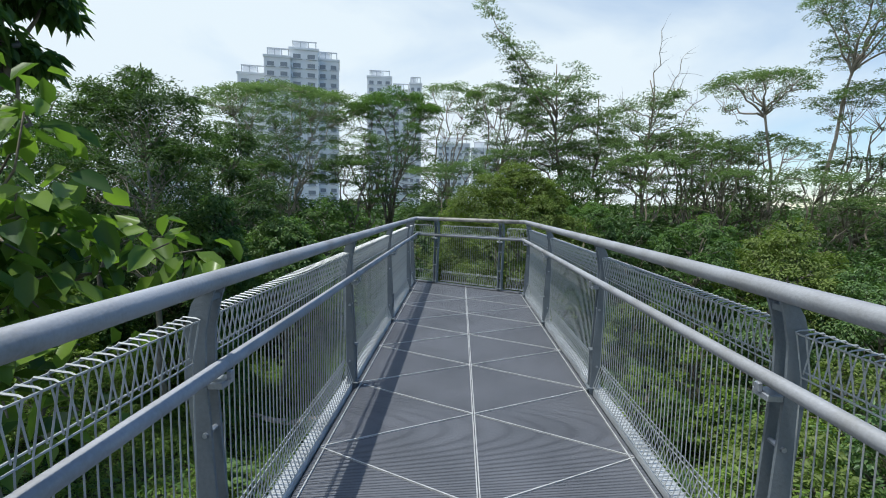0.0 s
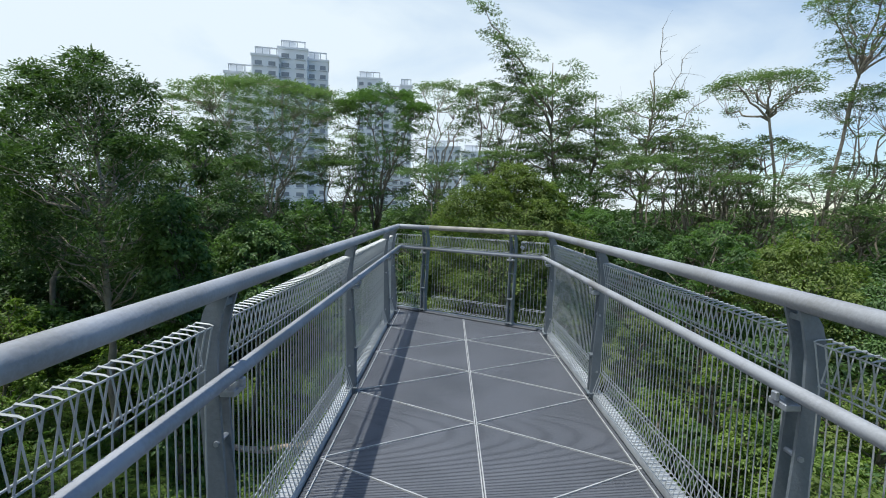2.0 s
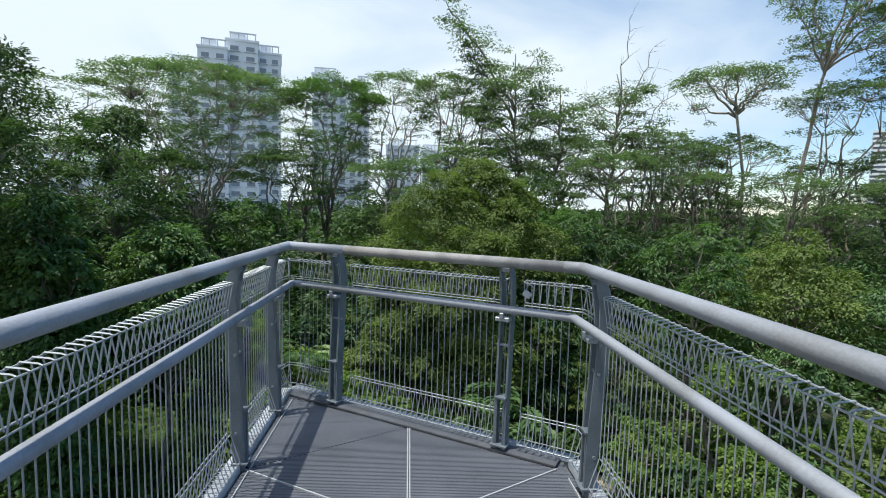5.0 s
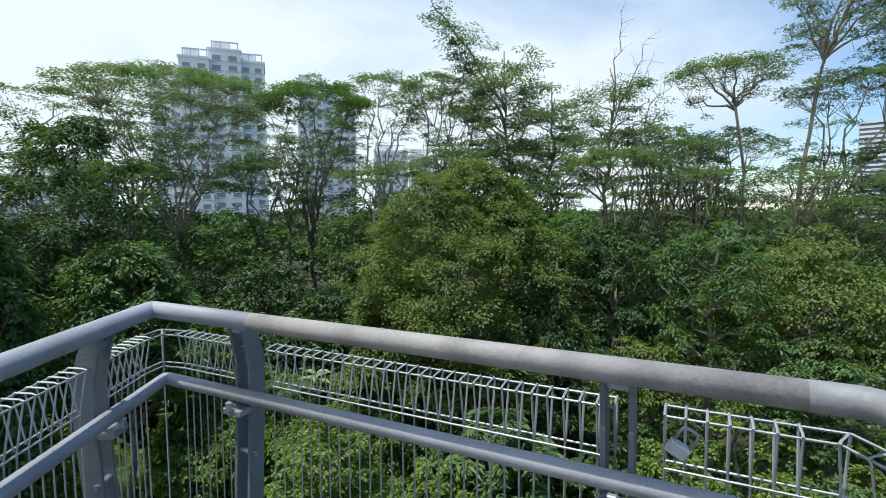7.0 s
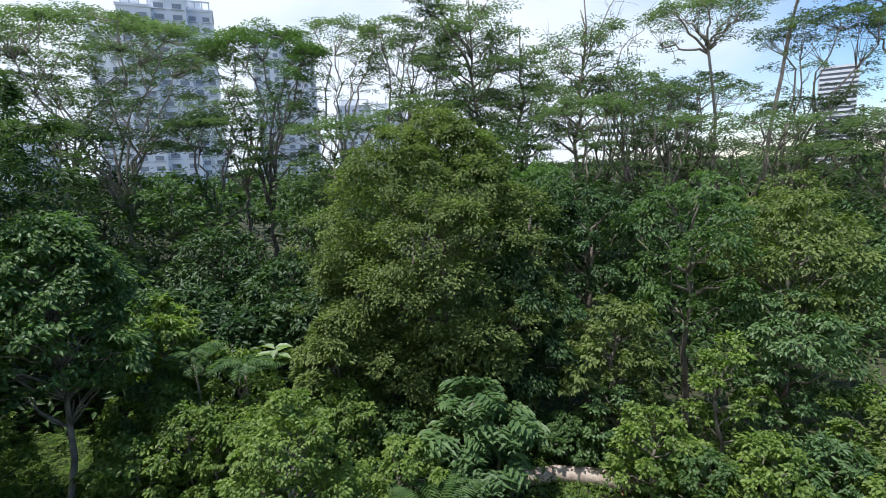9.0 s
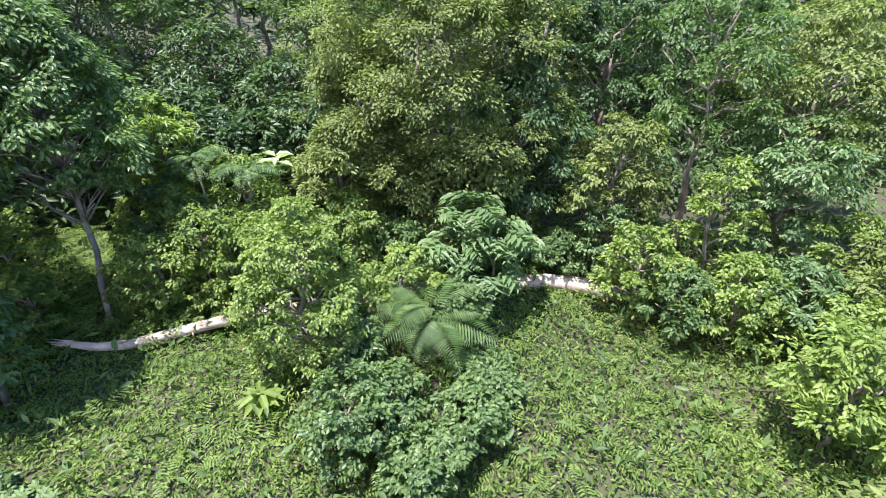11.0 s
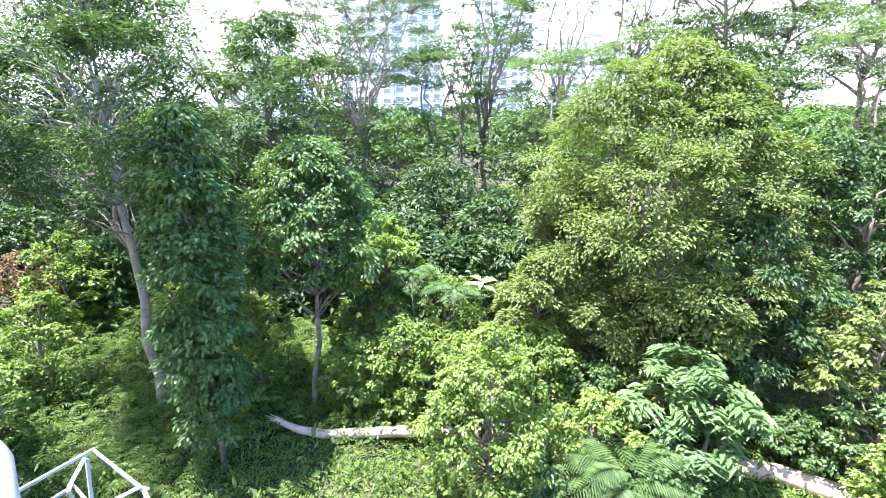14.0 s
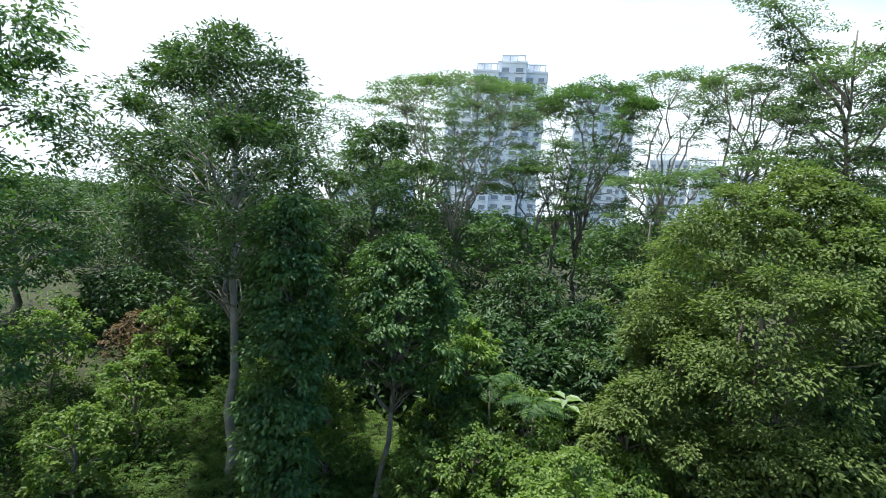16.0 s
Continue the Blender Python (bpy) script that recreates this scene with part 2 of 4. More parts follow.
def clip_poly(poly, keep):
    res = []
    for (a, b) in zip(poly, poly[1:] + poly[:1]):
        da, db = keep(a), keep(b)
        if da >= 0:
            res.append(a)
        if da * db < 0:
            s = da / (da - db)
            res.append((a[0] + s * (b[0] - a[0]), a[1] + s * (b[1] - a[1])))
    return res


PITCH = 0.0135


def grating(poly):
    """Flat bars across the walkway that fill a convex outline, with a thin frame."""
    b = Build()
    ys = [p[1] for p in poly]
    y = math.ceil(min(ys) / PITCH) * PITCH
    while y < max(ys):
        xs = []
        for (a, c) in zip(poly, poly[1:] + poly[:1]):
            if (a[1] - y) * (c[1] - y) < 0:
                xs.append(a[0] + (c[0] - a[0]) * (y - a[1]) / (c[1] - a[1]))
        if len(xs) >= 2 and max(xs) - min(xs) > 0.03:
            b.box(((min(xs) + max(xs)) / 2, y, -0.012), (max(xs) - min(xs) - 0.014, PITCH * 0.74, 0.016))
        y += PITCH
    return b


deck = tagged(new("deck"), "grey steel grating deck of an elevated forest walkway", "deck", kind="structure")
# Added sheet close under the bars, coloured dark as the shade in their gaps.
b = Build()
b.prism([(-HALF, BACK), (HALF, BACK), (END_R.x, END_R.y), (END_L.x, END_L.y)], -0.06, -0.0115)
part("gap_shade_plate", b.mesh("gap_shade_plate", UNDER), deck)
keep_end = lambda p: end_y(p[0]) - 0.13 - p[1]
CROSS = 2.56
for k in range(-12, 7):
    y0 = CROSS + k
    tris = [[(0, y0), (0, y0 + 1), (s * HALF, y0 + 0.5)] for s in (-1, 1)] + [[(0, y0), (s * HALF, y0 - 0.5), (s * HALF, y0 + 0.5)] for s in (-1, 1)]
    for poly in tris:
        poly = clip_poly(poly, keep_end)
        if len(poly) > 2:
            b = grating(poly)
            if b.f:
                part("grating_panel", b.mesh("grating_panel", GRATE), deck)
    for s in (-1, 1):
        for dy in (-0.5, 0.5):
            a, c = Vector((0, y0)), Vector((s * HALF, y0 + dy))
            if keep_end(c) < 0:
                q = clip_poly([tuple(a), tuple(c), tuple(c)], keep_end)
                if len(q) < 2:
                    continue
                c = Vector(max(q, key=lambda p: abs(p[0])))
            if keep_end(a) < 0 or (c - a).length < 0.05:
                continue
            m = (a + c) / 2
            b = Build()
            b.box((m.x, m.y, -0.003), ((c - a).length - 0.02, 0.007, 0.012), Matrix.Rotation(math.atan2(c.y - a.y, c.x - a.x), 3, "Z"))
            part("joint_bar", b.mesh("joint_bar", JOINT), deck)
b = Build()
yc = end_y(0) - 0.14
for dx in (-0.006, 0.006):
    b.box((dx, (BACK + yc) / 2, -0.002), (0.006, yc - BACK, 0.013))
part("centre_joint", b.mesh("centre_joint", JOINT), deck)
for s in (-1, 1):
    b = Build()
    b.box((s * (HALF - 0.035), (BACK + end_y(s * HALF)) / 2 - 0.1, -0.001), (0.006, end_y(s * HALF) - BACK - 0.2, 0.012))
    part("edge_joint", b.mesh("edge_joint", JOINT), deck)
b = Build()
a, c = END_L - END_OUT * 0.06, END_R - END_OUT * 0.06
b.box(((a.x + c.x) / 2, (a.y + c.y) / 2, 0.004), ((c - a).length - 0.03, 0.10, 0.016), Matrix.Rotation(math.atan2(END_DIR.y, END_DIR.x), 3, "Z"))
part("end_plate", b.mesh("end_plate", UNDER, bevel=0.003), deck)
for s in (-1, 1):
    y1 = end_y(s * HALF) - 0.05
    b = Build()
    b.box((s * 0.925, (BACK + y1) / 2, 0.005), (0.08, y1 - BACK, 0.05))
    part("kerb_channel", b.mesh("kerb_channel", KERB, bevel=0.004), deck)
    b = Build()
    b.box((s * 0.90, (BACK + y1) / 2, -0.17), (0.14, y1 - BACK, 0.24))
    part("edge_beam", b.mesh("edge_beam", POST), deck)
b = Build()
b.box(((END_L.x + END_R.x) / 2 + END_OUT.x * 0.04, (END_L.y + END_R.y) / 2 + END_OUT.y * 0.04, -0.10), ((END_R - END_L).length + 0.1, 0.10, 0.2), Matrix.Rotation(math.atan2(END_DIR.y, END_DIR.x), 3, "Z"))
part("end_beam", b.mesh("end_beam", POST), deck)
for y in (-7.0, 5.6):
    for s in (-1, 1):
        zg = gz(s * 0.6, y)
        b = Build()
        b.tube([(s * 0.5, y, -0.2), (s * 0.9, y, zg - 0.3)], 0.11, 12)
        part("support_column", b.mesh("support_column", POST, True), deck)

# ---------------------------------------------------------------- railing
RAIL_Z, MID_Z = 1.11, 0.836
railing = tagged(new("railing"), "grey steel pipe handrails with flat posts and zinc wire mesh panels", "railing", kind="structure")
IN = 0.02


def offset_path(out, end_out):
    """The railing's line round the end of the deck, moved outward at the sides and at the end."""
    x = HALF + out
    o = END_OUT * end_out

    def meet(xx):
        p = END_L + o
        return p.y + (xx - p.x) * END_DIR.y / END_DIR.x
    return [(-x, BACK), (-x, meet(-x)), (x, meet(x)), (x, BACK)]


LEFT_END, RIGHT_END = 0.52, 0.10               # where the weathered length of the end rail begins and stops
corners = [Vector((x, y, RAIL_Z)) for x, y in offset_path(0.01, -0.125)]
way = (corners[2] - corners[1]).normalized()
cut_a, cut_c = corners[1] + way * LEFT_END, corners[2] - way * RIGHT_END
for nm, pts, mt, r in (("top_rail", [corners[0], corners[1], cut_a], RAIL, 0.031), ("end_rail", [cut_a - way * 0.004, cut_c + way * 0.004], RAIL_WORN, 0.0305), ("top_rail", [cut_c, corners[2], corners[3]], RAIL, 0.031),
                       ("mid_rail", [Vector((x, y, MID_Z)) for x, y in offset_path(-0.012, -0.085)], RAIL, 0.0235)):
    b = Build()
    b.tube(bend(pts, 4, 0.03), r, 14)
    part(nm, b.mesh(nm, mt, True), railing)


def post_mesh():
    """Two flat plates, broader and curved inward at the head, with the arm that carries the lower rail; x points outward."""
    b = Build()
    prof = [(0.045, -0.06), (-0.016, -0.06), (-0.006, 0.3), (0.012, 0.6), (0.026, 0.84), (0.024, 0.95), (0.006, 1.04), (-0.010, RAIL_Z - 0.02), (0.03, RAIL_Z - 0.012), (0.066, RAIL_Z - 0.07),
            (0.088, 0.96), (0.090, 0.84), (0.074, 0.6), (0.056, 0.3)]
    n = len(prof)
    for y in (-0.038, 0.026):
        b.add([(x, y, z) for x, z in prof] + [(x, y + 0.012, z) for x, z in prof],
              [tuple(range(n)), tuple(reversed(range(n, 2 * n)))] + [(i, n + i, n + (i + 1) % n, (i + 1) % n) for i in range(n)])
    b.box((0.03, 0, 0.12), (0.03, 0.056, 0.04))
    b.box((0.02, 0, RAIL_Z - 0.05), (0.03, 0.056, 0.02))
    return b.mesh("post", POST)


def clamp_mesh():
    b = Build()
    b.box((-0.005, 0, MID_Z - 0.055), (0.05, 0.084, 0.022))
    b.box((-0.035, 0, MID_Z - 0.03), (0.016, 0.024, 0.03))
    return b.mesh("rail_clamp", STEEL, bevel=0.003)


def bolt_mesh():
    b = Build()
    for z in (0.2, 0.62):
        b.tube([(0.03, -0.047, z), (0.03, 0.047, z)], 0.009, 6)
    return b.mesh("bolt", STEEL)


def foot_mesh():
    """The flat stub on the kerb that holds the post, with its cap plate and base plate."""
    b = Build()
    for y in (-0.022, 0.022):
        b.box((0.012, y, 0.15), (0.05, 0.010, 0.32))
    b.box((0.012, 0, 0.318), (0.062, 0.072, 0.014))
    b.box((0.012, 0, 0.036), (0.085, 0.10, 0.012))
    return b.mesh("foot_bracket", POST, bevel=0.002)


post_me, clamp_me, bolt_me, foot_me = post_mesh(), clamp_mesh(), bolt_mesh(), foot_mesh()
END_ANGLE = math.degrees(math.atan2(END_OUT.y, END_OUT.x))
post_at = []
for y in (-7.1, -5.1, -3.05, -1.05, 0.95, 3.0, 5.05, 7.08, 7.77):
    post_at.append((-HALF, y, 180))
for y in (-7.1, -5.1, -3.05, -1.05, 0.98, 3.02, 5.08, 6.80):
    post_at.append((HALF, y, 0))
END_POSTS = (0.46, 1.71)
for s in END_POSTS:
    p = END_L + END_DIR * s - END_OUT * 0.085
    post_at.append((p.x, p.y, END_ANGLE))
for x, y, turn in post_at:
    o = part("post", post_me, railing)
    o.matrix_basis = pose(x, y, 0, 0, 0, turn)
    for nm, me in (("rail_clamp", clamp_me), ("bolt", bolt_me), ("foot_bracket", foot_me)):
        part(nm, me, o)

ROLL = [(0.066, 0.21), (0.092, 0.052), (0.086, 0.046), (0.008, 0.046), (0.004, 0.052), (0.052, 0.205), (0.055, 0.50), (0.057, 0.855), (0.034, 0.985), (0.030, 0.996), (0.040, 1.000), (0.082, 1.004), (0.090, 0.996), (0.086, 0.985), (0.062, 0.866)]
LINES = [(0.035, 0.991), (0.085, 0.998), (0.054, 0.858), (0.066, 0.872), (0.056, 0.20), (0.066, 0.215), (0.008, 0.050), (0.09, 0.050)]


def roll_wire():
    """One bent wire of the mesh; x points outward."""
    b = Build()
    b.tube([(u, 0, z) for u, z in ROLL], 0.0029, 4, False)
    return b.mesh("wire", WIRE)


wire_me = roll_wire()


def mesh_panel(path, apart=False):
    """Roll-top wire mesh along a path of (point, outward) pairs of equal spacing, with its line wires."""
    if not apart:
        b = Build()
        for p, o in path:
            b.tube([(p.x + o.x * u, p.y + o.y * u, z) for u, z in ROLL], 0.0029, 4, False)
        panel = tagged(part("mesh_panel", b.mesh("mesh_panel", WIRE), railing), kind="stuff")
        lines = LINES
    else:
        u, z = LINES[0]
        b = Build()
        b.tube([(p.x + o.x * u, p.y + o.y * u, z) for p, o in path], 0.003, 5)
        panel = part("mesh_panel", b.mesh("mesh_panel", WIRE), railing)
        lines = LINES[1:]
        for p, o in path:
            w = part("wire", wire_me, panel)
            w.matrix_basis = Matrix.Translation((p.x, p.y, 0)) @ Matrix.Rotation(math.atan2(o.y, o.x), 4, "Z")
    for u, z in lines:
        b = Build()
        b.tube([(p.x + o.x * u, p.y + o.y * u, z) for p, o in path], 0.003, 5)
        part("line_wire", b.mesh("line_wire", WIRE), panel)
    return panel


def run(a, c, out_):
    n = max(2, round((c - a).length / 0.041) + 1)
    return [(a.lerp(c, i / (n - 1)), out_) for i in range(n)]


G = 0.055
LEFT, RIGHT = Vector((-1, 0)), Vector((1, 0))
ys = [p[1] for p in post_at if p[2] == 180]
for a, c in zip(ys, ys[1:]):
    mesh_panel(run(Vector((-HALF, a + G)), Vector((-HALF, c - G)), LEFT), a > 2)
ys = [p[1] for p in post_at if p[2] == 0]
for a, c in zip(ys, ys[1:]):
    mesh_panel(run(Vector((HALF, a + G)), Vector((HALF, c - G)), RIGHT), a > 2)
END_L, END_R = END_L - Vector((0, 0.085)), END_R - Vector((0, 0.085))
p0, p1 = (END_L + END_DIR * s for s in END_POSTS)
mesh_panel(run(Vector((-HALF, 7.77 + G)), END_L, LEFT)[:-1] + [(END_L, (LEFT + END_OUT).normalized() * 1.3)] + run(END_L, p0 - END_DIR * G, END_OUT)[1:], True)
mesh_panel(run(p0 + END_DIR * G, p1 - END_DIR * G, END_OUT), True)
mesh_panel(run(p1 + END_DIR * G, END_R, END_OUT)[:-1] + [(END_R, (RIGHT + END_OUT) / (1 + RIGHT.dot(END_OUT)))] + run(END_R, Vector((HALF, 6.80 + G)), RIGHT)[1:], True)

# padlock on the end mesh
q = END_L + END_DIR * 1.80 + END_OUT * 0.01
lock = tagged(new("padlock"), "small weathered pale metal padlock hooked on the wire mesh", "padlock")
lock.location = (q.x, q.y, 0.945)
lock.rotation_euler = (0.2, 0.5, math.atan2(END_DIR.y, END_DIR.x))
b = Build()
b.box((0, -0.012, -0.01), (0.046, 0.02, 0.034))
part("lock_body", b.mesh("lock_body", KERB, bevel=0.004), lock)
b = Build()
b.tube(bend([(-0.018, -0.012, 0.008), (-0.018, -0.012, 0.05), (0.018, -0.012, 0.05), (0.018, -0.012, 0.008)], 4, 0.015), 0.0035, 6)
part("shackle", b.mesh("shackle", STEEL, True), lock)

# ---------------------------------------------------------------- far towers
def tower(x, y, turn, blocks, label, wall=CONC):
    """A tall block of flats: stepped volumes (x, y, width, depth, top), each storey with its windows sunk in the wall, plant rooms and roof frames."""
    t = tagged(new("apartment_tower"), label, "apartment tower")
    t.matrix_basis = pose(x, y, 0, 0, 0, turn)
    for bx, by, w, d, top, kind in blocks:
        z0 = -14.0
        b = Build()
        b.box((bx, by, (z0 + top) / 2), (w, d, top - z0))
        b.box((bx, by, top + 0.35), (w + 0.5, d + 0.5, 0.7))
        part("wall", b.mesh("wall", wall), t)
        n = max(2, int(w / 3.1))
        pitch = w / n
        win, led, pane, sill = Build(), Build(), Build(), Build()
        pane.box((0, 0, 0), (pitch * 0.52, 0.12, 1.3))
        sill.box((0, -0.15, -0.95), (pitch * 0.74, 0.4, 0.18))
        pane_me, sill_me = pane.mesh("window", PANE), sill.mesh("window_sill", CONC_SHADED)
        for s in range(int((top - 2) / 2.9) + 4):
            z = top - 2.0 - 2.9 * s
            for i in range(n):
                xx = bx - w / 2 + (i + 0.5) * pitch
                if s < 9:
                    o = part("window", pane_me, t)
                    o.location = (xx, by - d / 2, z)
                    part("window_sill", sill_me, o)
                else:
                    win.box((xx, by - d / 2, z), (pitch * 0.52, 0.12, 1.3))
                    led.box((xx, by - d / 2 - 0.15, z - 0.95), (pitch * 0.74, 0.4, 0.18))
            m = max(1, int(d / 3.6))
            for i in range(m):
                yy = by - d / 2 + (i + 0.5) * d / m
                for sx in (-1, 1):
                    win.box((bx + sx * w / 2, yy, z), (0.12, d / m * 0.4, 1.2))
        for nm, bb, mt in (("facade_glazing", win, PANE), ("facade_ledge", led, CONC_SHADED)):
            if bb.f:
                tagged(part(nm, bb.mesh(nm, mt), t), kind="stuff")
        b = Build()
        b.box((bx - w * 0.15, by, top + 2.1), (w * 0.45, d * 0.5, 3.2))
        part("plant_room", b.mesh("plant_room", wall), t)
        b = Build()
        for sx in (-0.5, -0.17, 0.17, 0.5):
            b.box((bx + sx * w * 0.8, by - d * 0.3, top + 1.9), (0.3, 0.3, 2.8))
        b.box((bx, by - d * 0.3, top + 3.4), (w * 0.85, 0.4, 0.35))
        part("roof_frame", b.mesh("roof_frame", CONC_SHADED), t)
    return t


tower(-58, 168, 14, [(-11, 0, 9, 13, 41.5, 0), (-3, -3, 8, 14, 46.5, 1), (5, 0, 9, 15, 50.0, 0), (12.5, 2, 7, 12, 48.0, 1)],
      "tall pale grey stepped block of flats behind the trees")
tower(-29, 216, 8, [(-6.5, 0, 10, 14, 53.0, 0), (2.5, 2, 8, 13, 48.5, 1), (8.5, 0, 5, 13, 51.0, 0)],
      "pale grey tall block of flats further away behind the trees")
tower(-4, 255, 0, [(0, 0, 16, 14, 31, 1), (16, 0, 14, 14, 29, 0), (30, 4, 10, 12, 26, 1)],
      "lower pale slab of flats far behind the tree trunks")
tower(-72, 120, 20, [(0, 0, 18, 12, 9, 1)], "low white slab of flats seen between the trunks")
office = tagged(new("office_tower"), "grey office tower with dark horizontal window bands", "office tower")
office.matrix_basis = pose(116, 118, 0, 0, 0, -44)
for k in range(33):
    b = Build()
    b.box((0, 0, -14 + k * 1.13 + 0.25), (7.7, 7.7, 0.55))
    part("spandrel", b.mesh("spandrel", CONC), office)
b = Build()
b.box((0, 0, 4), (7.3, 7.3, 36))
part("glazing", b.mesh("glazing", GLASS_T), office)

# ---------------------------------------------------------------- plants
rng = np.random.default_rng(11)


def unit(v):
    return v / np.maximum(np.linalg.norm(v, axis=-1, keepdims=True), 1e-6)


def leaf_mesh(name, p, d, nrm, length, width, material, fold=0.22, droop=0.12):
    """Many folded leaves: base p, axis d, upper side nrm."""
    n = len(p)
    d = unit(d)
    s = unit(np.cross(d, nrm))
    nrm = np.cross(s, d)
    length, width = np.broadcast_to(length, n)[:, None], np.broadcast_to(width, n)[:, None]
    mid = p + d * length * 0.42
    up = nrm * width * fold
    tip = p + d * length - nrm * length * droop
    v = np.stack([p, mid + s * width / 2 + up, tip, mid - s * width / 2 + up], 1).reshape(-1, 3)
    i = np.arange(n)[:, None] * 4
    f = np.concatenate([i + [0, 1, 2], i + [0, 2, 3]], 1).reshape(-1, 3)
    return raw_mesh(name, v, f, material)


def oval_mesh(name, p, d, nrm, length, width, material, fold=0.2, droop=0.15):
    """Rounder leaves for plants close to the walkway: two bent halves along the midrib."""
    n = len(p)
    d = unit(d)
    s = unit(np.cross(d, nrm))
    nrm = np.cross(s, d)
    length, width = np.broadcast_to(length, n)[:, None], np.broadcast_to(width, n)[:, None]
    up = nrm * width * fold
    q1, q2 = p + d * length * 0.3, p + d * length * 0.68 - nrm * length * droop * 0.35
    tip = p + d * length - nrm * length * droop
    v = np.stack([p, q1 + s * width * 0.46 + up, q2 + s * width * 0.42 + up, tip, q2 - s * width * 0.42 + up, q1 - s * width * 0.46 + up], 1).reshape(-1, 3)
    i = np.arange(n)[:, None] * 6
    return raw_mesh(name, v, np.concatenate([i + [0, 1, 2, 3], i + [0, 3, 4, 5]], 1).reshape(-1, 4), material)


def clumps(centres, radii, per, flat=1.0, hang=0.35, rg=rng):
    """Leaf bases and axes round many twig ends; flat squeezes the clump, hang lets the leaves droop."""
    m = len(centres)
    idx = np.repeat(np.arange(m), per)
    dirs = unit(rg.normal(size=(len(idx), 3)))
    rad = rg.random(len(idx)) ** 0.45
    rr = np.asarray(radii)[idx] if np.ndim(radii) else np.full(len(idx), radii)
    off = dirs * (rad * rr)[:, None]
    off[:, 2] *= flat
    ax = dirs + rg.normal(size=dirs.shape) * 0.5
    ax[:, 2] = ax[:, 2] * 0.5 - hang
    up = np.array([0, 0, 1.0]) + dirs * 0.5 + rg.normal(size=dirs.shape) * 0.35
    return centres[idx] + off, ax, up


def limb(b, a, c, r0, r1, rg, wob=0.06, n=6, sag=0.0):
    a, c = np.array(a, float), np.array(c, float)
    ln = np.linalg.norm(c - a)
    pts = [a + (c - a) * i / (n - 1) for i in range(n)]
    for i in range(1, n - 1):
        pts[i] = pts[i] + rg.normal(size=3) * ln * wob * 0.5
        pts[i][2] += sag * ln * 4 * (i / (n - 1)) * (1 - i / (n - 1))
    b.tube(pts, [r0 + (r1 - r0) * i / (n - 1) for i in range(n)], 7 if r0 > 0.08 else (5 if r0 > 0.029 else 3))
    return pts


GROUPS = {"tall feathery tree with a bare pale trunk and flat open crown": "tall feathery trees beyond the clearing",
          "dense dark green broadleaf tree in the forest belt": "trees of the forest belt",
          "slim young feathery tree among the belt trees": "young trees among the forest belt",
          "broadleaf shrub tree with drooping grey-green leaves": "shrub trees beside the big bush",
          "leafy green shrub growing below the walkway": "shrubs below the walkway",
          "low mound of bright creepers over shrubs": "creeper mounds on the forest floor"}


def finish_tree(name, wood, bark, leaves, label, category="tree", group="", at=(0, 0, 0)):
    t = tagged(new(name), label, category, group or GROUPS.get(label, ""))
    t.location = at
    part("trunk", wood.mesh("trunk", bark, True), t)
    for me in leaves:
        part("crown", me, t)
    return t


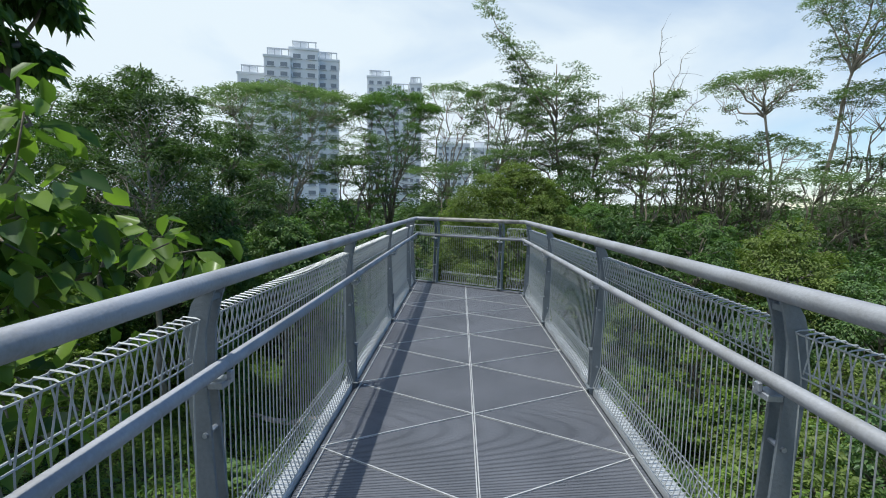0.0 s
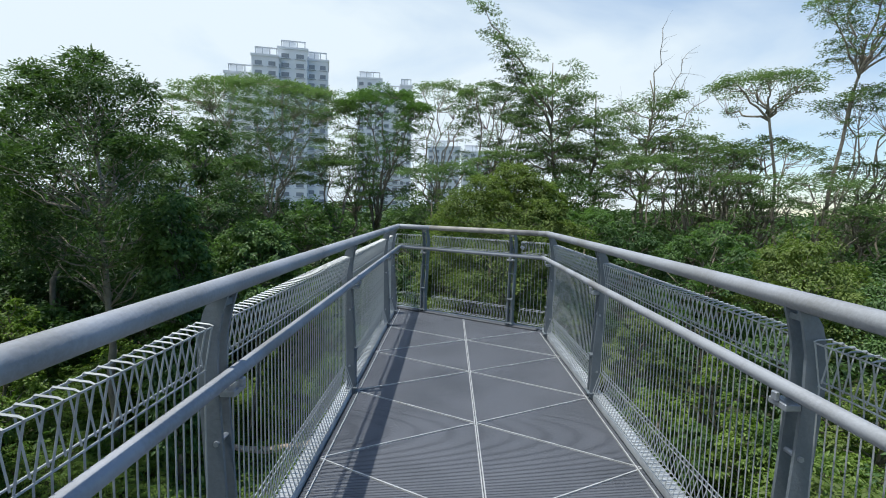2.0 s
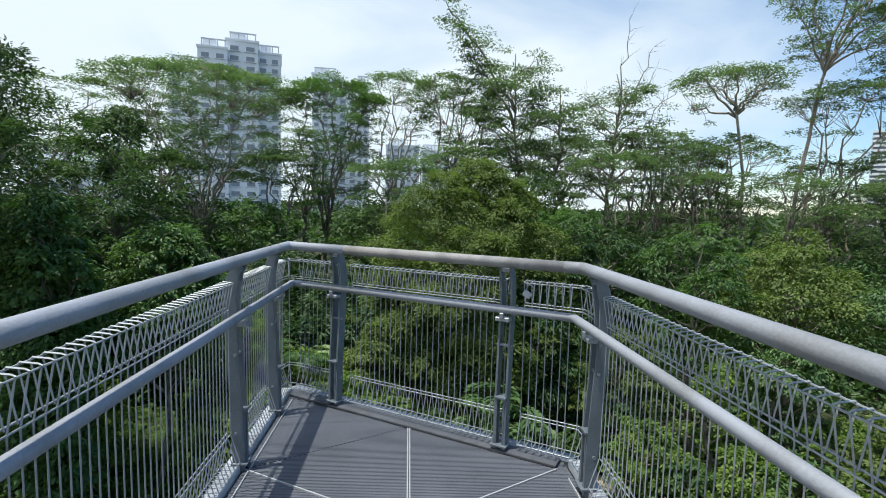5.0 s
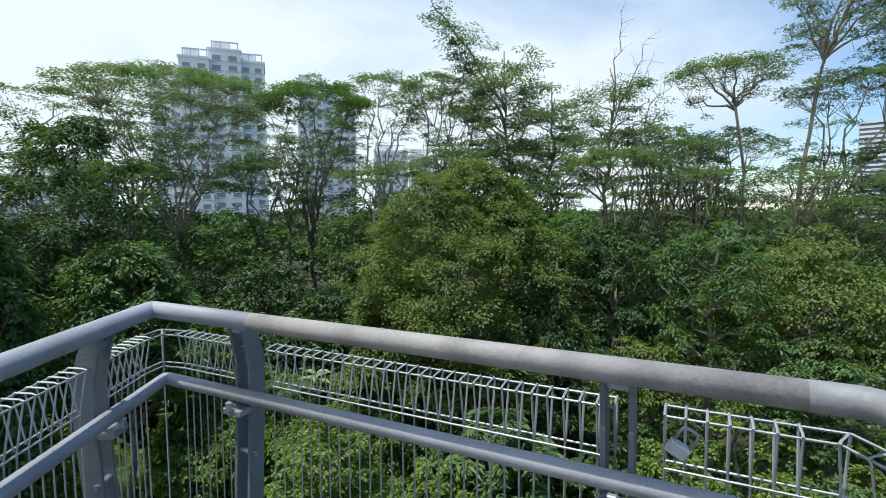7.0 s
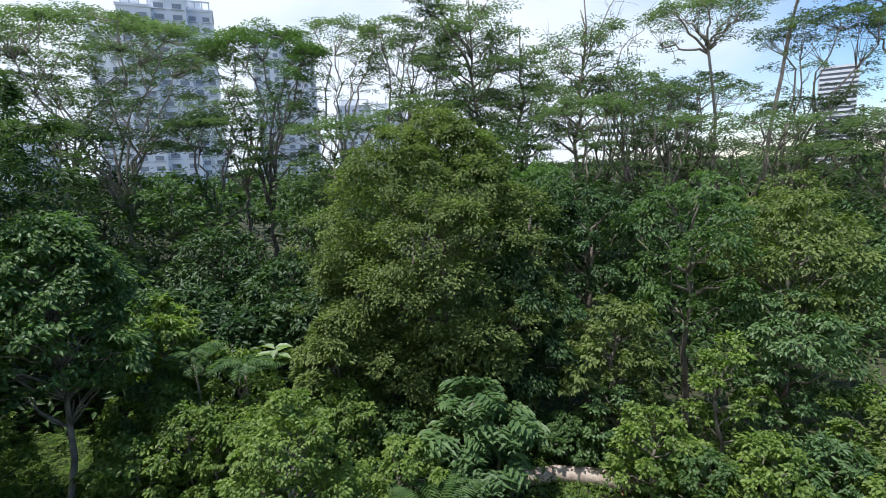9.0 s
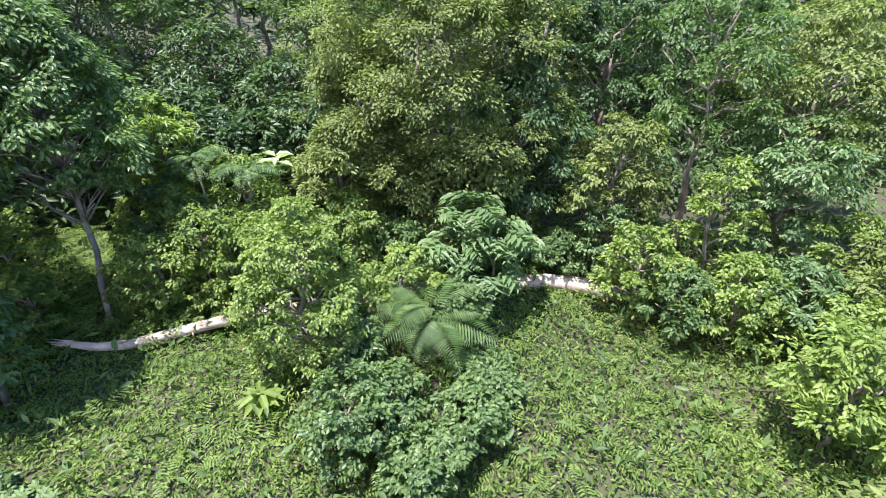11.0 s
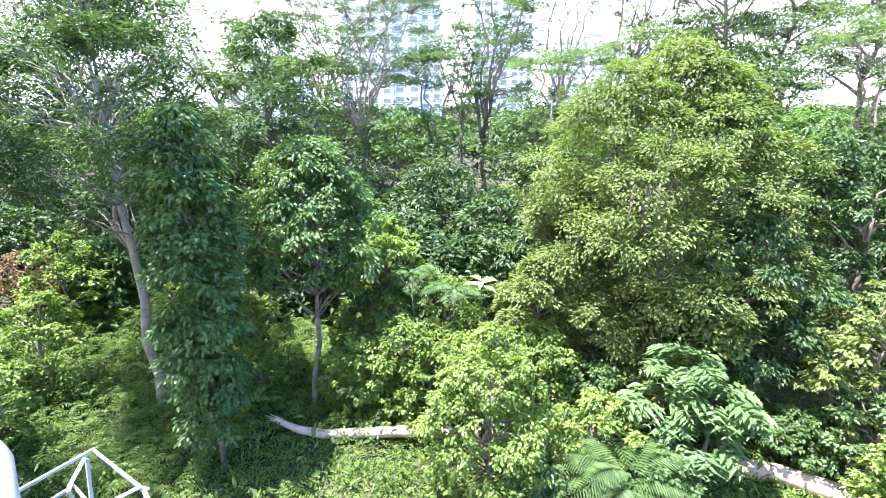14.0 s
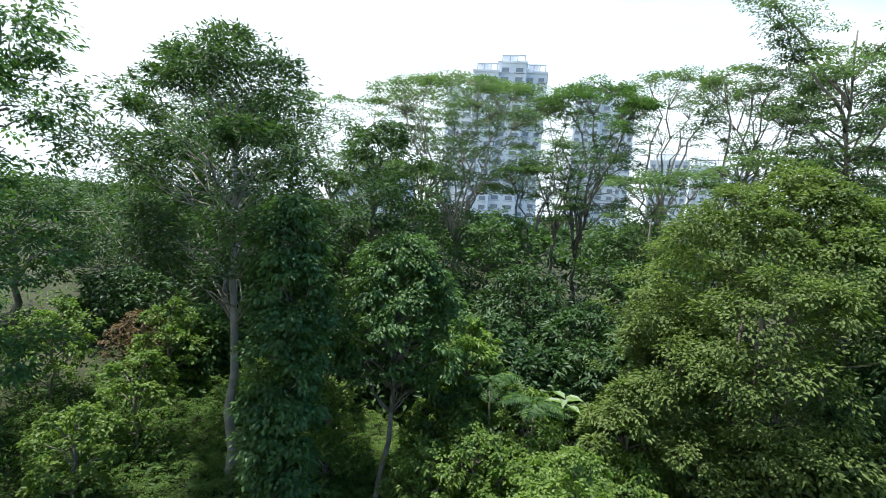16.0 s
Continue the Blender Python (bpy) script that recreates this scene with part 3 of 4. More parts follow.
def umbrella_tree(x, y, top, spread, seed, label, lean=(0, 0), fork=0.5, layers=3, pads=90, leaf=0.20, per=150, material=L_ALBIZIA_HAZED, bark=BARK_PALE, depth=0.42, limbs=7, dome=0.24, top_share=3.5):
    """A tall tree with a bare trunk, rising limbs and flat, open layers of feathery leaves."""
    rg = np.random.default_rng(seed)
    zb = gz(x, y) - 0.2
    h = top - zb
    b = Build()
    fk = np.array([lean[0] * fork, lean[1] * fork, h * fork])
    limb(b, (0, 0, 0), fk, (0.05 if fork < 0.6 else 0.036) * h ** 0.5, 0.12 if fork < 0.6 else 0.085, rg, 0.03, 8)
    nodes, ends = [], []
    for i in range(limbs):
        a = 2 * math.pi * (i + rg.random() * 0.7) / limbs
        r = spread * (0.35 + 0.35 * rg.random())
        lay = (i % layers) / max(1, layers - 1)
        z = h - dome * spread * 0.3 - depth * h * (1 - fork) * lay - 0.7
        base = fk * (1.0 - (0.15 if fork < 0.6 else 0.05) * rg.random())
        e = np.array([lean[0] + math.cos(a) * r, lean[1] + math.sin(a) * r, max(z, base[2] + 0.3)])
        pts = limb(b, base, e, 0.09, 0.04, rg, 0.06, 8, 0.05)
        nodes += pts[3:]
    nodes = np.array(nodes)
    for i in range(pads):
        lay = rg.choice(layers, p=np.array([top_share] + [1.0] * (layers - 1)) / (layers - 1 + top_share)) / max(1, layers - 1)
        a, q = i * 2.39996 + rg.random(), math.sqrt(rg.random())
        r = q * spread * (1 - 0.18 * lay)
        if lay and q < 0.35:
            continue
        if lay:
            lay += (rg.random() - 0.5) * 0.8 / (layers - 1)
        z = h - 0.25 - dome * spread * q * q - depth * h * (1 - fork) * lay + rg.normal() * 0.18
        t2 = np.array([lean[0] + math.cos(a) * r, lean[1] + math.sin(a) * r, z])
        k = np.argmin(np.linalg.norm((nodes - t2) * np.array([1, 1, 0.6]), axis=1) + np.where(nodes[:, 2] > z - 0.1, 5.0, 0.0))
        limb(b, nodes[k], t2 - np.array([0, 0, 0.06]), 0.028, 0.01, rg, 0.07, 4, -0.03)
        ends.append(t2)
    ends = np.array(ends)
    idx = np.repeat(np.arange(len(ends)), per)
    size = (spread * 0.09 + 0.42) * (0.6 + 0.7 * rg.random(len(ends)))[idx]
    an, rr = rg.random(len(idx)) * 2 * np.pi, np.sqrt(rg.random(len(idx))) * size
    squash, twist = (0.55 + 0.45 * rg.random(len(ends)))[idx], (rg.random(len(ends)) * 6.28)[idx]
    ex, ey = np.cos(an) * rr, np.sin(an) * rr * squash
    off = np.stack([ex * np.cos(twist) - ey * np.sin(twist), ex * np.sin(twist) + ey * np.cos(twist), rg.normal(size=len(idx)) * 0.08 - 0.26 * rr * rr / np.maximum(size, 0.1)], 1)
    d = off * np.array([1, 1, 0]) + rg.normal(size=off.shape) * np.array([0.5, 0.5, 0.12])
    u = np.array([0, 0, 1.0]) + rg.normal(size=off.shape) * 0.3
    me = leaf_mesh("crown", ends[idx] + off, d, u, leaf * (0.7 + 0.6 * rg.random(len(idx))), leaf * 0.45, material)
    return finish_tree("tree", b, bark, [me], label, at=(x, y, zb))


def ascending_tree(x, y, top, spread, low, seed, label, limbs=16, sprays=7, per=70, leaf=0.2, material=L_FEATHER, bark=BARK, lean=(0, 0), boughs=(), twigs=0, dead=()):
    """A tall tree with a clear trunk and steeply rising limbs, each ending in loose feathery sprays; boughs stand out of the crown, dead ones are bare."""
    rg = np.random.default_rng(seed)
    zb = gz(x, y) - 0.2
    h, c0 = top - zb, low - zb
    b = Build()
    stem = limb(b, (0, 0, 0), (lean[0], lean[1], h * 0.9), 0.05 * h ** 0.5, 0.04, rg, 0.02, 12)
    stem = np.array(stem)
    ends = []

    def dress(pts, count, reach):
        for _ in range(count):
            q = pts[rg.integers(3, len(pts))]
            e = q + rg.normal(size=3) * np.array([reach, reach, reach * 0.25]) + np.array([0, 0, 0.3 * reach])
            limb(b, q, e, 0.026, 0.008, rg, 0.08, 4, 0.03)
            ends.append(e)
    for i in range(limbs):
        f = (i + 0.5) / limbs
        z0 = c0 * 0.75 + (h * 0.8 - c0 * 0.75) * f
        root = np.array([np.interp(z0, stem[:, 2], stem[:, k]) for k in range(3)])
        a = i * 2.39996 + rg.normal() * 0.3
        r = spread * (0.45 + 0.55 * math.sin(math.pi * (0.2 + 0.72 * f))) * (0.65 + 0.45 * rg.random())
        e = root + np.array([math.cos(a) * r, math.sin(a) * r, r * (0.35 + 0.5 * rg.random())])
        e[2] = min(e[2], h - 0.3)
        dress(limb(b, root, e, 0.085 * (1.2 - 0.7 * f), 0.02, rg, 0.07, 7, 0.04), sprays, 0.22 * spread)
    for bx, by, bz, z0 in boughs:
        root = np.array([np.interp(z0 - zb, stem[:, 2], stem[:, k]) for k in range(3)])
        dress(limb(b, root, (bx - x, by - y, bz - zb), 0.12, 0.02, rg, 0.03, 11, 0.02)[2:], 20, 0.75)
    for bx, by, bz, z0 in dead:
        root = np.array([np.interp(z0 - zb, stem[:, 2], stem[:, k]) for k in range(3)])
        for q in limb(b, root, (bx - x, by - y, bz - zb), 0.07, 0.012, rg, 0.06, 9, -0.03)[4:]:
            for _ in range(2):
                limb(b, q, q + rg.normal(size=3) * 0.45 + np.array([0.25, 0, 0.55]), 0.016, 0.005, rg, 0.06, 4)
    for _ in range(twigs):
        q = ends[rg.integers(len(ends))]
        if q[2] > h * 0.7:
            t2 = q + np.array([rg.normal() * 0.5, rg.normal() * 0.5, 0.6 + rg.random() * 1.1])
            limb(b, q, t2, 0.022, 0.006, rg, 0.08, 5)
    ends = np.array(ends)
    size = 0.55 + 0.65 * rg.random(len(ends))
    p, d, u = clumps(ends, size, per, 0.17, 0.06, rg)
    u += np.array([0, 0, 0.6])
    me = leaf_mesh("crown", p, d, u, leaf * (0.6 + 0.7 * rg.random(len(p))), leaf * 0.42, material)
    return finish_tree("tree", b, bark, [me], label, at=(x, y, zb))


def lobe_leaves(cen, rad, per, rg, hang, low=-0.35, knots=9, tuft=0.26):
    """Leaves in tufts over the upper and outer sides of each lobe, with gaps between the tufts."""
    m = len(cen)
    k = unit(rg.normal(size=(m, knots, 3)))
    k[..., 2] = np.where(k[..., 2] < low, -k[..., 2], k[..., 2])
    kc = cen[:, None] + k * (rad * (0.72 + 0.3 * rg.random((m,)))).reshape(m, 1, 1) * np.array([1, 1, 0.85])
    kc, kd, kr = kc.reshape(-1, 3), k.reshape(-1, 3), np.repeat(rad, knots)
    q = max(3, per // knots)
    idx = np.repeat(np.arange(len(kc)), q)
    off = rg.normal(size=(len(idx), 3)) * (kr[idx] * tuft)[:, None] * np.array([1, 1, 0.6])
    off[:, 2] -= 0.25 * np.linalg.norm(off[:, :2], axis=1)
    ax = kd[idx] * 0.8 + unit(off) * 0.6 + rg.normal(size=off.shape) * 0.45
    ax[:, 2] = ax[:, 2] * 0.6 - hang
    up = kd[idx] * 0.7 + np.array([0, 0, 0.8]) + rg.normal(size=off.shape) * 0.35
    return kc[idx] + off, ax, up


def round_tree(x, y, top, spread, low, seed, label, material=L_MID, leaf=0.17, lobes=16, per=420, bark=BARK, name="tree", category="tree", hang=0.35, shape=1.0,
               trunk_r=0.16, lobe=0.34, lean=(0, 0), wide=0.48, stems=1, knots=11, tuft=0.16, skirt=0.0, rough=0.0):
    """A crown of distinct leafy lobes carried by branches; low is the crown's underside; shape under 1 narrows the top."""
    rg = np.random.default_rng(seed)
    zb = gz(x, y) - 0.2
    h, c0 = top - zb, low - zb
    b = Build()
    ht = c0 + (h - c0) * 0.6
    trunk = limb(b, (-lean[0], -lean[1], 0), (rg.normal() * 0.15, rg.normal() * 0.15, ht), trunk_r, 0.05, rg, 0.03, 9)
    for s in range(stems - 1):
        a = rg.random() * 6.28
        limb(b, (math.cos(a) * 0.3, math.sin(a) * 0.3, 0), (math.cos(a) * spread * 0.4, math.sin(a) * spread * 0.4, ht), trunk_r * 0.7, 0.04, rg, 0.04, 8)
    cen, rad = [], []
    golden = 2.39996
    for i in range(lobes):
        f = (i + 0.5) / lobes
        zz = 1 - 1.75 * f + rg.normal() * 0.08
        zz = max(-0.9, min(1.0, zz))
        q = math.sqrt(max(0.0, 1 - zz * zz)) * (0.62 - 0.6 * rough + (0.38 + rough) * rg.random())
        if zz < 0.3:
            q = max(q, skirt * (0.75 + 0.25 * rg.random()))
        a = i * golden + rg.normal() * 0.3
        w = 1.0 if zz < 0 else 1.0 - (1 - shape) * zz
        r = spread * lobe * (0.7 - 0.2 * (rough > 0) + (0.55 + rough) * rg.random())
        hz = (h - c0) / 2
        e = np.array([math.cos(a) * q * (spread - r * 0.7) * w, math.sin(a) * q * (spread - r * 0.7) * w, c0 + hz + zz * max(0.1, hz - r * 0.8)])
        cen.append(e)
        rad.append(r)
        root = trunk[int(np.clip((e[2] - 0.3 * spread) / ht * 8, 3, 8))]
        limb(b, root, e, max(0.03, trunk_r * 0.3) if lobes < 45 else 0.03, 0.012, rg, 0.1, 6, 0.06)
    cen, rad = np.array(cen), np.array(rad)
    p, d, u = lobe_leaves(cen, rad, per, rg, hang, -0.35, knots, tuft)
    me = leaf_mesh("crown", p, d, u, leaf * (0.65 + 0.7 * rg.random(len(p))), leaf * wide, material)
    return finish_tree(name, b, bark, [me], label, category, at=(x, y, zb))


def frond_arrays(p, d, length, pairs, rg, wide=0.22, arch=0.45):
    """Feather-shaped fronds, each of many leaflets along an arching rib."""
    n = len(p)
    d = unit(d)
    s = unit(np.cross(d, np.array([0, 0, 1.0])))
    res = []
    for k in range(pairs):
        u = (k + 0.6) / pairs
        w = wide * math.sin(math.pi * min(1, 0.12 + u * 0.9)) ** 0.7
        base = p + d * length[:, None] * u
        base[:, 2] -= arch * length * u * u
        for sg in (-1, 1):
            ax = s * sg + d * 0.45
            ax[:, 2] -= 0.15 + 0.3 * u
            res.append((base, ax, length * w))
    return res


def frond_mesh(name, p, d, length, pairs, rg, material, wide=0.22, arch=0.45, leaflet=0.3):
    rs = frond_arrays(p, d, length, pairs, rg, wide, arch)
    pp, dd, ll = (np.concatenate([r[i] for r in rs]) for i in range(3))
    up = np.tile(np.array([0, 0, 1.0]), (len(pp), 1)) + rg.normal(size=pp.shape) * 0.15
    return leaf_mesh(name, pp, dd, up, ll, ll * leaflet + 0.012, material, 0.15, 0.15)


# ---- tall open trees on the far side
UMB = "tall feathery tree with a bare pale trunk and flat open crown"
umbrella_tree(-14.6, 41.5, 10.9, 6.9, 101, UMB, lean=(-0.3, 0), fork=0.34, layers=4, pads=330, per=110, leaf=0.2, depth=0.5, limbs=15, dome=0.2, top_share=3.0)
umbrella_tree(-6.9, 44.2, 11.3, 4.0, 102, "tall forked tree with dense feathery green crown", lean=(0.9, 0), fork=0.38, layers=5, pads=220, per=100, depth=0.65, limbs=13, material=L_MID, dome=0.4, bark=BARK)
ascending_tree(8.6, 43.3, 15.8, 4.1, 6.0, 103, "very tall dark-limbed tree with layered feathery crown", limbs=26, sprays=8, per=72, leaf=0.24, material=L_ALBIZIA_HAZED, lean=(-0.7, 0), boughs=[(1.6, 43.6, 18.4, 9.0), (3.4, 43.0, 14.6, 8.0)])
ascending_tree(11.9, 44.5, 13.2, 3.2, 5.0, 108, "dense feathery tree beside the tallest one", limbs=18, sprays=7, per=66, leaf=0.24, material=L_ALBIZIA_HAZED)
ascending_tree(14.8, 40.4, 13.6, 3.1, 4.6, 104, "half-bare tree with thin dead twigs at the top", limbs=20, sprays=7, per=60, leaf=0.22, material=L_ALBIZIA_HAZED, twigs=90, dead=[(19.4, 40.0, 11.4, 5.5), (17.6, 40.6, 13.6, 7.5), (15.4, 40.2, 15.2, 9.0)])
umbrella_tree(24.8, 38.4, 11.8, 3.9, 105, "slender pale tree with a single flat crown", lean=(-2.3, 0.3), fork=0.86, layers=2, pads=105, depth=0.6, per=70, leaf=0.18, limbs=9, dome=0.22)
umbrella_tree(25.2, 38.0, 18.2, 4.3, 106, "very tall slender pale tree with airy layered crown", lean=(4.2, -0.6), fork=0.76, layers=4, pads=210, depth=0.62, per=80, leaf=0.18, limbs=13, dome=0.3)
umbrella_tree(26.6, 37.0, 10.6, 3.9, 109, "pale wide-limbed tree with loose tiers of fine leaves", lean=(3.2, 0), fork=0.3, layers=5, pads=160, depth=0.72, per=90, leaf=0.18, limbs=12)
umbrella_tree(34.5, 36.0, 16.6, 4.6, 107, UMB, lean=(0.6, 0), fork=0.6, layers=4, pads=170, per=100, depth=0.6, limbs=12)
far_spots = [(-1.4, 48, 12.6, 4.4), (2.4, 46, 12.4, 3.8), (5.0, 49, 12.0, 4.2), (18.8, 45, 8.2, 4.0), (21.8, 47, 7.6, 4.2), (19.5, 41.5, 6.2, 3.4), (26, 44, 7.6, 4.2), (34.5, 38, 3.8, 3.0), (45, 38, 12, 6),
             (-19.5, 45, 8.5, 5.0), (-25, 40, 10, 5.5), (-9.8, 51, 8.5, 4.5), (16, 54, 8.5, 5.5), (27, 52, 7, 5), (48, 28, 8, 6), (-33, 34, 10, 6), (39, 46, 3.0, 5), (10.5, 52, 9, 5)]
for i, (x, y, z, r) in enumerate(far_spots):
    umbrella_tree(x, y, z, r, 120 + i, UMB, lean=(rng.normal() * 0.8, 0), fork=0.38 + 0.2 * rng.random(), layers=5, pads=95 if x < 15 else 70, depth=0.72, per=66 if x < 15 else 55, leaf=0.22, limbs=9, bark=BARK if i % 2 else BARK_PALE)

# ---- dense belt of lower trees behind
BELT = "dense dark green broadleaf tree in the forest belt"
belt = [(-24, 34, 2.6, 4.5), (-19, 36, 0.8, 3.6), (-15, 33, -1.4, 3.0), (-10.5, 37, 2.2, 3.4), (-7.5, 34, -0.9, 3.0), (-2, 38, 2.4, 3.6), (6.5, 35, 2.4, 3.6), (11, 33.5, 1.2, 3.4), (8.5, 37.5, 4.2, 3.6), (-3.4, 41, 1.2, 3.2), (-17, 43, 3.0, 4),
        (15.5, 33, 0.6, 3.4), (20, 31.5, -0.4, 3.2), (24.5, 29, -0.6, 3.6), (29, 26, -0.8, 3.8), (33, 23, -0.2, 4.0), (2, 39, 1.2, 3.4), (36, 28, 0.0, 4.5), (-3.5, 31, -2.2, 2.4), (-7.5, 29, -3.0, 2.4), (-12, 29.5, -0.6, 3), (-0.6, 33.5, 0.4, 2.6),
        (30, 34, -0.2, 4.2), (-30, 30, 3, 5), (38, 19, 1, 5), (25, 34.5, -0.6, 3.4), (-16.5, 30, 0.8, 2.8), (20, 38, 0.0, 3.2), (14.5, 38, 0.8, 3.0), (-10.2, 27.5, -3.4, 1.8), (-5.2, 27.4, -3.6, 1.8), (-21, 27, -1.6, 2.8), (-26, 31, -0.4, 3.4), (-18, 22.5, -3.2, 2.0), (-22.5, 22, -2.0, 2.6), (-1.8, 29, -2.8, 2.2)]
for i, (x, y, z, r) in enumerate(belt):
    # Trees round the hollow take dark leaves that stand in for its shade.
    round_tree(x, y, z, r, z - r * 1.7, 200 + i, BELT, (L_MID, L_DARK, L_FEATHER)[i % 3] if not (-13 < x < 1 and y < 35) else L_DARK, 0.28, 22, 155)

for i, (x, y, z, r) in enumerate([(-16, 35, 4.6, 3.0), (-9.2, 39.5, 5.2, 2.8), (-1.0, 36, 4.6, 2.8), (13.4, 35.5, 5.4, 3.0), (18.2, 35, 4.4, 2.8), (23, 33, 4.2, 3.0), (28, 30.5, 4.0, 3.0), (-21, 39, 5.6, 3.2), (4.2, 41, 6.2, 3.0), (20.5, 39, 6.6, 3.0), (17.6, 38, 7.2, 2.6), (23.4, 41, 7.6, 3.2), (21.4, 36.2, 3.0, 2.6), (26.2, 32.4, 2.4, 2.8), (31.5, 33.5, 4.6, 3.0), (35.5, 31, 3.6, 3.0), (40, 30, 5.0, 3.4), (29.4, 37.4, 5.6, 2.8)]):
    umbrella_tree(x, y, z, r, 180 + i, "slim young feathery tree among the belt trees", lean=(rng.normal() * 0.5, 0), fork=0.5, layers=4, pads=60, depth=0.75, per=80 if x < 15 else 50, leaf=0.22, limbs=8, bark=BARK)

# understorey that fills the wood between the trunks, its dark leaves standing in for deep shade
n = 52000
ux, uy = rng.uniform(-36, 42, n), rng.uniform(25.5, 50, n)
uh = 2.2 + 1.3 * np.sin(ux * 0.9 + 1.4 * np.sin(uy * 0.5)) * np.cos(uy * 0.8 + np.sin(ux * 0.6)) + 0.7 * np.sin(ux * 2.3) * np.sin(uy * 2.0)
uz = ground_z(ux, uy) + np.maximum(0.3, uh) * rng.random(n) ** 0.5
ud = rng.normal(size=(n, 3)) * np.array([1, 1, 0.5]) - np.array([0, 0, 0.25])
tagged(new("understorey", leaf_mesh("understorey", np.stack([ux, uy, uz], 1), ud, np.array([0, 0, 1.0]) + rng.normal(size=(n, 3)) * 0.4, 0.32 + 0.27 * rng.random(n), 0.18, L_DARK)), "leafy understorey coloured dark for the shade between the trunks", "undergrowth", kind="stuff")

# far woods beyond, out to the skyline
n = 34000
fa, fr = rng.uniform(-1.35, 1.75, n), 52 + 330 * rng.random(n) ** 2.2
wx, wy = -np.sin(fa) * fr, 8 + np.cos(fa) * fr
hump = np.sin(wx * 0.55 + 1.3 * np.sin(wy * 0.21)) * np.cos(wy * 0.47 + np.sin(wx * 0.3)) + 0.6 * np.sin(wx * 1.3) * np.sin(wy * 1.1)
wz = -1.4 + 1.4 * hump + 0.012 * (fr - 52) - np.abs(rng.normal(size=n)) * 0.8
wd = rng.normal(size=(n, 3)) * np.array([1, 1, 0.5]) - np.array([0, 0, 0.2])
tagged(new("far_woods", leaf_mesh("far_woods", np.stack([wx, wy, wz], 1), wd, np.array([0, 0, 1.0]) + rng.normal(size=(n, 3)) * 0.4, (0.9 + 0.7 * rng.random(n)) * (0.6 + fr / 130), 0.5 * (0.6 + fr / 130), L_FEATHER)), "distant unbroken canopy of forest treetops", "woods", kind="stuff")

# ---- the great olive bush in the middle, and the growth to its right
round_tree(2.7, 24.6, 3.5, 4.9, -5.6, 301, "big olive-green bushy tree with small glossy leaves", L_BUSH, 0.12, 50, 1600, shape=0.6, trunk_r=0.2, lobe=0.27, stems=4, wide=0.55, knots=26, tuft=0.12, skirt=0.85, rough=0.12)
round_tree(0.2, 23.2, -0.6, 2.5, -6.4, 304, "olive bush leaning on the big bushy tree", L_BUSH, 0.13, 20, 1200, shape=0.6, trunk_r=0.07, stems=3, lobe=0.34, wide=0.55, knots=18, tuft=0.17, skirt=0.95, name="shrub", category="shrub", rough=0.15)
round_tree(3.1, 22.2, -3.4, 2.1, -7.4, 305, "low olive bush under the big bushy tree", L_BUSH, 0.17, 16, 560, trunk_r=0.06, stems=3, lobe=0.36, wide=0.6, knots=16, tuft=0.24, skirt=0.95, name="shrub", category="shrub")
round_tree(5.0, 23.2, -1.4, 2.4, -7.4, 302, "dark vine-hung shrub at the foot of the big bush", L_DARK, 0.17, 18, 700, name="shrub", category="shrub", hang=0.7)
round_tree(-0.9, 23.2, -3.2, 1.8, -7.0, 303, "olive shrub at the foot of the big bush", L_BUSH, 0.16, 16, 800, name="shrub", category="shrub", stems=4, trunk_r=0.07)
RB = "broadleaf shrub tree with drooping grey-green leaves"
for i, (x, y, z, r, lo) in enumerate([(10.8, 22.4, 1.1, 2.6, -5), (13.8, 21.4, 0.4, 2.8, -5), (8.2, 24.6, 0.6, 2.2, -4), (17.0, 19.5, -0.4, 3.0, -6), (20.6, 17, -0.3, 3.4, -6), (7.6, 21.4, -2.6, 1.7, -7), (24, 13, 0, 3.5, -6), (12.2, 19.6, -2.2, 1.9, -7),
                                      (6.6, 26.5, 2.0, 2.4, -4), (16, 24, 1.0, 3, -5)]):
    # Every fourth one is dark-leaved, to paint in the shaded gaps beside the bush.
    round_tree(x, y, z, r, lo, 310 + i, RB, (L_MID, L_BUSH, L_DARK, L_BLUE)[i % 4], 0.145, 22, 430, hang=0.65, skirt=0.85, wide=0.55, knots=16, tuft=0.125, rough=0.2)

# ---- the trees on the left
round_tree(-12.6, 18.4, 6.3, 4.7, -2.4, 330, "tall tree with dark feathery compound leaves and leaning pale trunk", L_FEATHER, 0.15, 78, 460, trunk_r=0.17, shape=0.55, bark=BARK_PALE, lobe=0.19, rough=0.35, lean=(-0.3, -0.4), wide=0.4, knots=10, tuft=0.24, hang=0.2)
round_tree(-18.5, 24, 6.2, 4.0, -1.0, 331, "feathery dark green tree beside the tall one", L_FEATHER, 0.26, 36, 260, lobe=0.24, rough=0.25, wide=0.36, knots=10, tuft=0.28, hang=0.3)
round_tree(-13.4, 28.0, 5.6, 3.2, -2.6, 335, "feathery green tree behind the ivy column", L_FEATHER, 0.26, 36, 260, lobe=0.24, rough=0.25, wide=0.36, knots=10, tuft=0.28, hang=0.3)
round_tree(-13.9, 12.6, 6.6, 2.5, -5.0, 332, "dark leafy tree crown close to the walkway", L_MID, 0.14, 44, 420)
round_tree(-9.1, 17.5, 1.6, 1.15, -7.9, 333, "slim trunk wrapped in a column of dark ivy", L_GLOSS, 0.15, 84, 250, hang=0.7, lobe=0.5, trunk_r=0.1, wide=0.6, knots=12)
